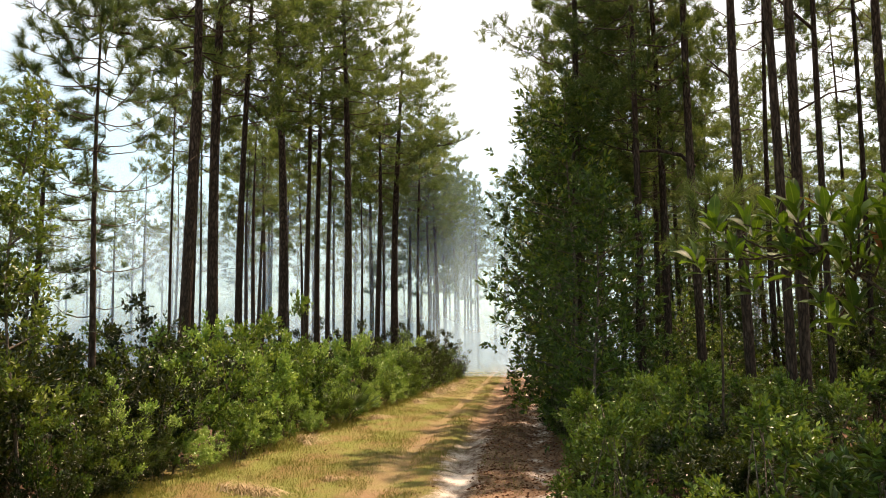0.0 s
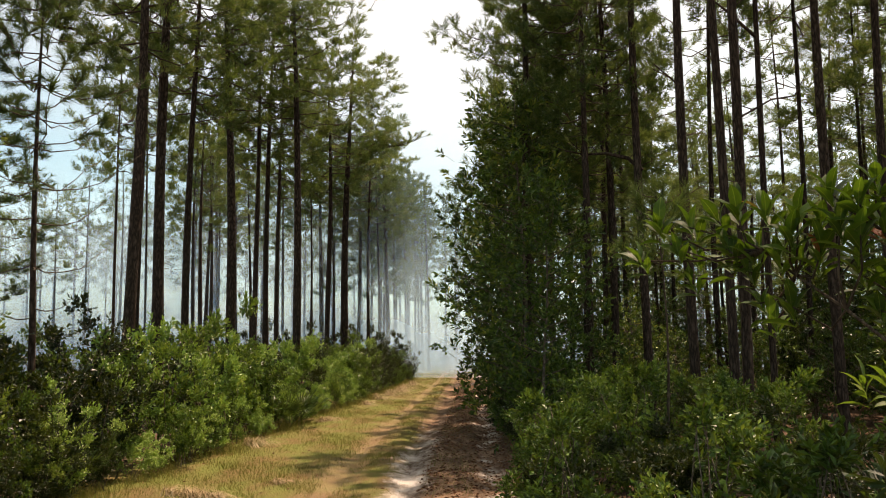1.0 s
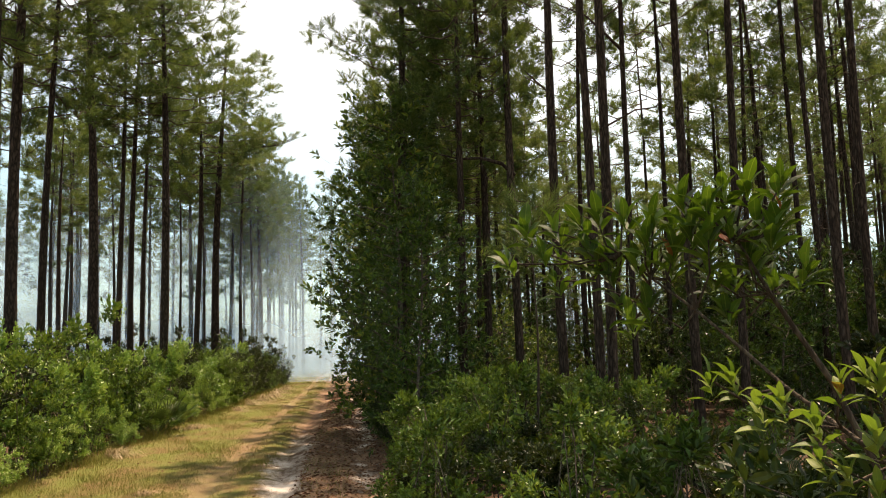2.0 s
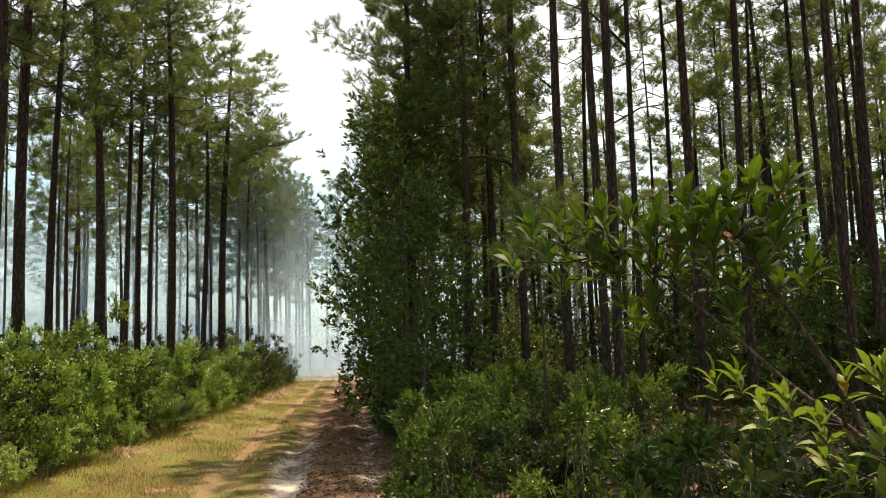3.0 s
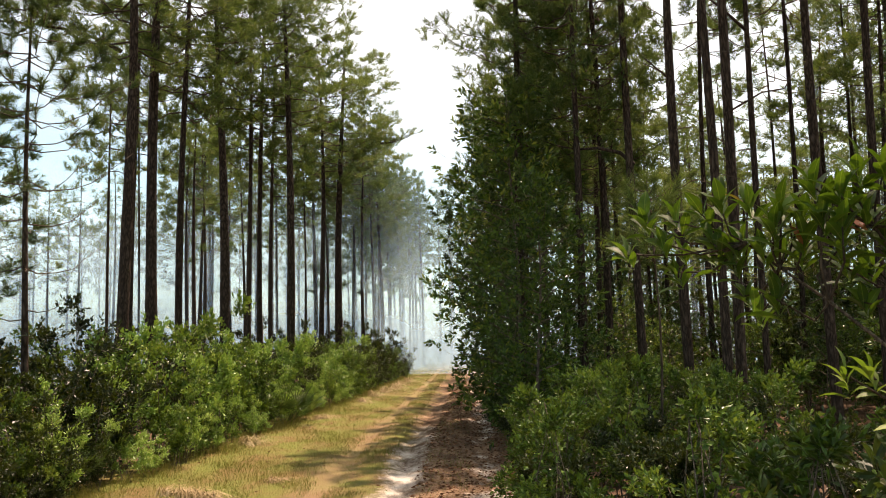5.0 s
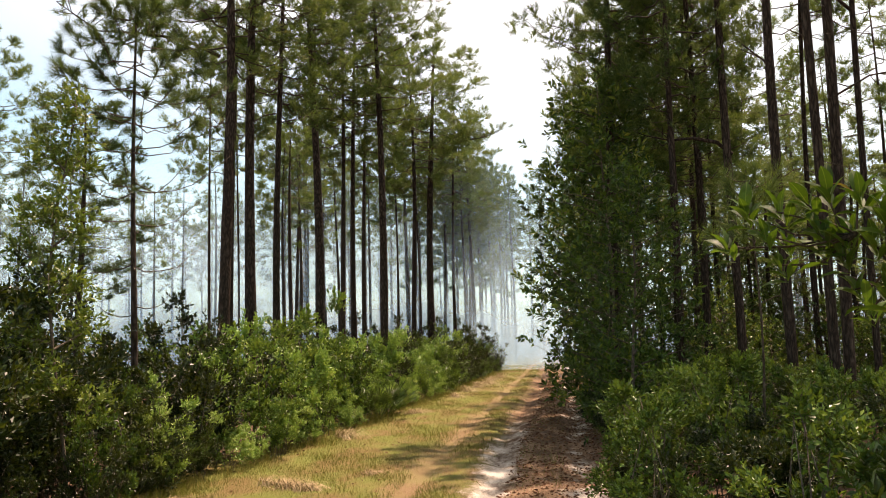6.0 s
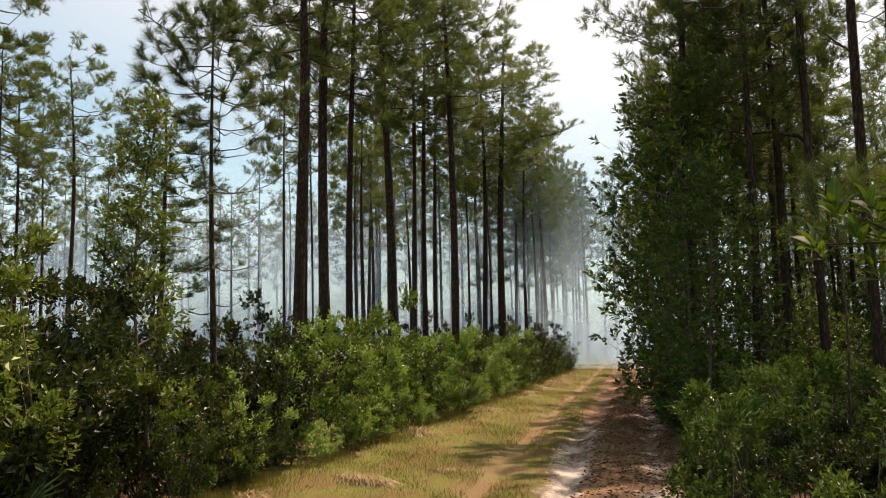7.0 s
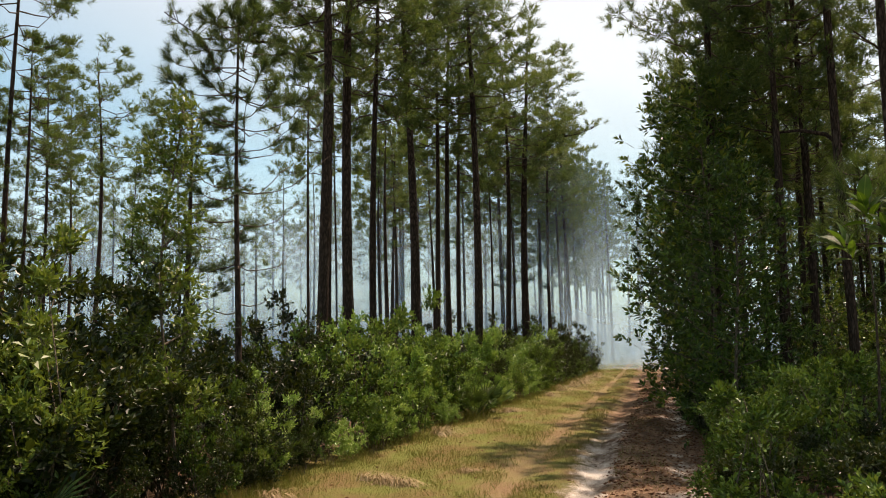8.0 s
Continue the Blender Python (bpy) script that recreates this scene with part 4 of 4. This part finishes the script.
def make_bay_sapling():
    rng = np.random.default_rng(301)
    ob = tagged(new("bay_sapling"), "leafy bay sapling with long pointed green leaves in whorls", "sapling")
    ob.location = (1.30, 1.30, at_ground(1.30, 1.30))
    base = np.array(ob.location)
    main = np.array([(1.30, 1.30, -0.02), (1.26, 1.28, 0.8), (1.14, 1.27, 1.5), (1.0, 1.28, 1.86), (0.907, 1.318, 1.985), (0.876, 1.404, 2.038), (0.851, 1.54, 2.104), (0.827, 1.667, 2.18), (0.789, 1.793, 2.264), (0.735, 1.917, 2.348), (0.68, 1.96, 2.41)]) - base
    stem = Shape()
    stem.tube(main, (0.015, 0.013, 0.010, 0.007, 0.0055, 0.0045, 0.004, 0.0036, 0.0034, 0.003, 0.0025), 7)
    part("stem", stem, sapling_bark, ob)
    second = np.array([(1.30, 1.30, 0.1), (1.36, 1.5, 0.9), (1.28, 1.7, 1.6), (1.10, 1.80, 2.1), (0.98, 1.82, 2.30), (0.90, 1.80, 2.42)]) - base
    stem = Shape()
    stem.tube(second, (0.011, 0.010, 0.009, 0.007, 0.005, 0.003), 7)
    part("stem", stem, sapling_bark, ob)
    tops = [(0.63, 1.99, 2.51), (0.60, 2.05, 2.50), (0.55, 2.12, 2.49), (0.49, 2.18, 2.50), (0.69, 1.97, 2.50), (0.74, 1.90, 2.48), (0.71, 1.87, 2.44), (0.78, 1.82, 2.52), (0.81, 1.76, 2.49), (0.86, 1.78, 2.54), (0.78, 1.78, 2.44), (0.91, 1.76, 2.54), (1.00, 1.77, 2.55), (1.00, 1.78, 2.48), (0.88, 1.79, 2.45), (0.96, 1.75, 2.43), (0.61, 2.01, 2.42), (0.66, 1.99, 2.40), (0.77, 1.85, 2.40), (0.84, 1.82, 2.39), (0.93, 1.83, 2.40), (1.07, 1.81, 2.35), (0.70, 1.93, 2.39), (0.98, 1.85, 2.49)]
    lows = [(0.66, 1.46, 2.13), (0.72, 1.50, 2.13), (0.69, 1.34, 2.09), (0.72, 1.32, 2.10), (0.74, 1.26, 2.07), (0.83, 1.26, 2.14), (0.83, 1.32, 2.13), (0.85, 1.25, 2.14), (0.76, 1.29, 2.01), (0.81, 1.21, 2.05), (0.79, 1.27, 1.99), (0.80, 1.20, 1.97)]
    plain, sun_tinted, dead = [leaf_piece().mesh("leaf", m) for m in (big_leaf_mat, sun_tint_leaf_mat, red_leaf_mat)]
    lines = np.concatenate([main[3:], second[3:]])
    count = len(tops)
    whorls = [(c, 1.0) for c in tops] + [(c, 0.62) for c in lows]
    whorls += [((x + rng.normal() * 0.05, y + 0.09 + rng.normal() * 0.05, z - 0.07 + rng.normal() * 0.04), 0.9) for x, y, z in tops]
    for k, (c, size) in enumerate(whorls):
        c = np.array(c) - base
        near = lines[np.argmin(np.linalg.norm(lines - c + np.array([0, 0, 0.06]), axis=1))]
        tw = Shape()
        mid = (near + c) / 2 + rng.normal(size=3) * 0.012 - np.array([0, 0, 0.02])
        tw.tube([near, mid, c], (0.0030, 0.0026, 0.0020), 5)
        part("twig", tw, sapling_bark, ob)
        axis = unit(unit(c - mid) * 0.5 + np.array([-0.1, 0, 0.8]) + rng.normal(size=3) * 0.12)
        n = int(rng.integers(7, 11))
        for j in range(n):
            a = j * 2.4 + rng.uniform(-0.3, 0.3)
            u = unit(np.cross(axis, np.array([0.2, 0.9, 0.3])))
            w = np.cross(axis, u)
            f = j / n
            d = unit((math.cos(a) * u + math.sin(a) * w) * (1.05 - 0.7 * f) + axis * (0.42 + 0.75 * f))
            ln = rng.uniform(0.058, 0.088) * size
            leaf = new("leaf", dead if k == 14 and j in (0, 2) or rng.random() < 0.010 else sun_tinted if count <= k < count + len(lows) else plain)
            leaf.parent = ob
            q = Vector(d).to_track_quat("X", "Z").to_matrix().to_4x4()
            leaf.matrix_local = Matrix.Translation(Vector(c - axis * 0.05 * (1 - f))) @ q @ Matrix.Rotation(rng.uniform(-0.5, 0.5), 4, "X") @ Matrix.Diagonal((ln, ln * rng.uniform(0.9, 1.25), ln, 1))


make_bay_sapling()


# ---- young pines with long needles by the right edge ----
def young_pine(seed, x, y, high, tufts):
    rng = np.random.default_rng(seed)
    ob = tagged(new("pine_sapling"), "small pine sapling with sprays of long soft needles", "sapling")
    ob.location = (x, y, at_ground(x, y))
    stem, wood, green = Shape(), Shape(), Shape()
    zz = np.linspace(-0.03, high, 8)
    line = np.stack([0.05 * np.sin(zz * 1.3 + seed), 0.05 * np.cos(zz * 1.1 + seed), zz], 1)
    stem.tube(line, np.linspace(0.022, 0.007, 8), 6)
    pos, way = [line[-1]], [np.array([0, 0, 1.0])]
    for i in range(tufts):
        u = rng.uniform(0.74, 0.97)
        b = np.array([np.interp(u * high, zz, line[:, c]) for c in range(3)])
        a = i * 2.4
        ln = rng.uniform(0.6, 1.3) * (1.25 - u)
        e = b + np.array([math.cos(a) * ln, math.sin(a) * ln, ln * 0.45])
        wood.tube([b, (b + e) / 2 - (0, 0, 0.04), e], (0.010, 0.008, 0.005), 4)
        pos.append(e)
        way.append(e - b + np.array([0, 0, 0.5]))
    add_needles(green, np.array(pos), np.array(way), 150, 0.30, 0.006, rng)
    part("stem", stem, twig_bark, ob)
    tagged(part("branch_wood", wood, twig_bark, ob), kind="stuff")
    tagged(part("needle_spray", green, needles_mat, ob, smooth=False), kind="stuff")


young_pine(401, 2.45, 10.9, 4.2, 16)


# ---- saw palmettos ----
def make_palmetto(x, y, seed, fans=9, size=1.0):
    rng = np.random.default_rng(seed)
    ob = tagged(new("saw_palmetto"), "low saw palmetto with stiff green fan fronds", "palmetto")
    ob.location = (x, y, at_ground(x, y) - 0.02)
    for i in range(fans):
        a = i * 2.4 + rng.uniform(-0.3, 0.3)
        rise = rng.uniform(0.5, 1.3)
        d = unit(np.array([math.cos(a), math.sin(a), rise]))
        ln = rng.uniform(0.6, 1.0) * size
        hub = d * ln
        fr = Shape()
        fr.tube([(0, 0, 0), d * ln * 0.5 + (0, 0, 0.03), hub], (0.010, 0.008, 0.006), 5)
        side = unit(np.cross(d, (0, 0, 1.0)))
        top = np.cross(side, d)
        n = 22
        fan, faces = [hub], []
        for j in range(n):
            b = (j / (n - 1) - 0.5) * 4.4
            w = unit(d * math.cos(b) + side * math.sin(b) + top * 0.22)
            l2 = 0.58 * size * (0.75 + 0.25 * math.cos(b)) * rng.uniform(0.9, 1.1)
            p = np.cross(w, top) * 0.022 * size
            m, e = hub + w * l2 * 0.5, hub + w * l2 - (0, 0, 0.12 * l2)
            k0 = len(fan)
            fan += [m - p, m + p, m + top * 0.014, e]
            faces += [(0, k0, k0 + 2), (0, k0 + 2, k0 + 1), (k0, k0 + 3, k0 + 2), (k0 + 2, k0 + 3, k0 + 1)]
        fr.add(fan, faces)
        part("frond", fr, palmetto_mat, ob, smooth=False)


for i, (x, y) in enumerate([(-6.35, 13.4), (-6.6, 14.3), (-5.0, 22.8), (-5.1, 24.4), (-8.4, 16.3), (-5.9, 6.5), (4.6, 9.4)]):
    make_palmetto(x, y, 501 + i, 8 + i % 4, 0.8 + 0.1 * (i % 3))


# ---- grass, straw and litter ----
def make_grass():
    rng = np.random.default_rng(61)
    s = Shape()
    n = 330000
    y = np.concatenate([7.5 + 56 * rng.random(300000) ** 1.8, rng.uniform(-9, 7.5, 30000)])
    x = rng.uniform(-6.6, 1.0, n)
    keep = np.ones(n, bool)
    for c, w in ((-2.3, 0.13), (-1.16, 0.34), (0.31, 0.34)):
        keep &= ~((np.abs(x - c) < w) & (rng.random(n) < 0.9))
    keep &= ~((x > -1.2) & (rng.random(n) < 0.72))
    clump = np.sin(x * 2.3 + 1.1 * np.sin(y * 0.9)) * np.sin(y * 1.4 + x) + 0.4 * np.sin(x * 5 + y * 4)
    keep &= clump + rng.normal(size=n) * 0.5 > -0.45
    x, y = x[keep], y[keep]
    n = len(x)
    b = np.stack([x, y, ground_height(x, y) - 0.01], 1)
    h = rng.uniform(0.02, 0.075, n) * (1 + 0.5 * np.sin(x * 1.7 + y)) + 0.10 * (rng.random(n) < 0.05) + 0.16 * np.exp(-((x + 5.9 - np.interp(y, (12.0, 17.5, 30.0, 42.0), (0.0, 0.6, 1.25, 1.7))) / 0.35) ** 2)
    d = rng.normal(size=(n, 3)) * np.array([0.45, 0.45, 0]) + np.array([0, 0, 1.0])
    a = rng.uniform(0, 3.14, n)
    side = np.stack([np.cos(a), np.sin(a), 0 * a], 1) * rng.uniform(0.0020, 0.0048, (n, 1))
    s.add_grid(np.stack([b - side, b + side, b + d * h[:, None]], 1), [(0, 1, 2)])
    tagged(new("grass", s.mesh("grass", grass_mat, False)), "short green and straw-coloured grass on the road verge", "grass", kind="stuff")


def make_litter():
    rng = np.random.default_rng(62)
    n = 9000
    y = 6 + 40 * rng.random(n) ** 1.4
    x = np.where(rng.random(n) < 0.92, rng.uniform(-0.9, 1.4, n), rng.uniform(-6.5, 1.4, n))
    p = np.stack([x, y, ground_height(x, y) + 0.012], 1)
    way = rng.normal(size=(n, 3)) * np.array([1, 1, 0.15])
    s = Shape()
    add_leaves(s, p, way, 0.075, 0.028, rng)
    tagged(new("leaf_litter", s.mesh("leaf_litter", litter_mat, False)), "scattered dry brown leaves on the sandy road", "leaf litter", kind="stuff")


def make_straw(x, y, seed, blades=120, reach=0.75, lean=(0.5, 0.1)):
    rng = np.random.default_rng(seed)
    ob = tagged(new("straw_tuft"), "dry bent straw-coloured grass tuft on the verge", "grass tuft")
    ob.location = (x, y, at_ground(x, y))
    s = Shape()
    for i in range(blades):
        a = rng.uniform(0, 6.28)
        o = np.array([math.cos(a) + lean[0], math.sin(a) + lean[1], 0]) * rng.uniform(0.3, 1.0) * reach * 0.6
        b = np.array([rng.normal() * 0.08, rng.normal() * 0.08, -0.01])
        h = rng.uniform(0.04, 0.26) * reach
        k = np.linspace(0, 1, 5)
        pts = b + o * k[:, None] + np.array([0, 0, 1.0]) * (4 * h * k * (1 - k) * 0.8 + 0.10 * h * k)[:, None]
        w = np.array([-o[1], o[0], 0.05])
        w = w / (np.linalg.norm(w) + 1e-6) * 0.0050
        s.add(np.concatenate([pts - w, pts + w]), [(i2, i2 + 1, i2 + 6, i2 + 5) for i2 in range(4)])
    tagged(part("tuft", s, straw_mat, ob, smooth=False), kind="stuff")


make_grass()
make_litter()
for i, (x, y, reach) in enumerate([(-5.0, 18.8, 0.9), (-4.25, 12.6, 0.7), (-4.6, 12.9, 0.6), (-3.9, 12.4, 0.6), (-5.5, 11.2, 0.8), (-4.4, 24.5, 0.7), (-4.0, 31.0, 0.9), (-3.2, 13.6, 0.4), (-3.9, 34.0, 1.3), (-3.75, 37.0, 1.4), (-3.6, 40.0, 1.4), (-3.7, 43.5, 1.4), (-3.5, 47.0, 1.4)]):
    make_straw(x, y, 701 + i, 95, reach)
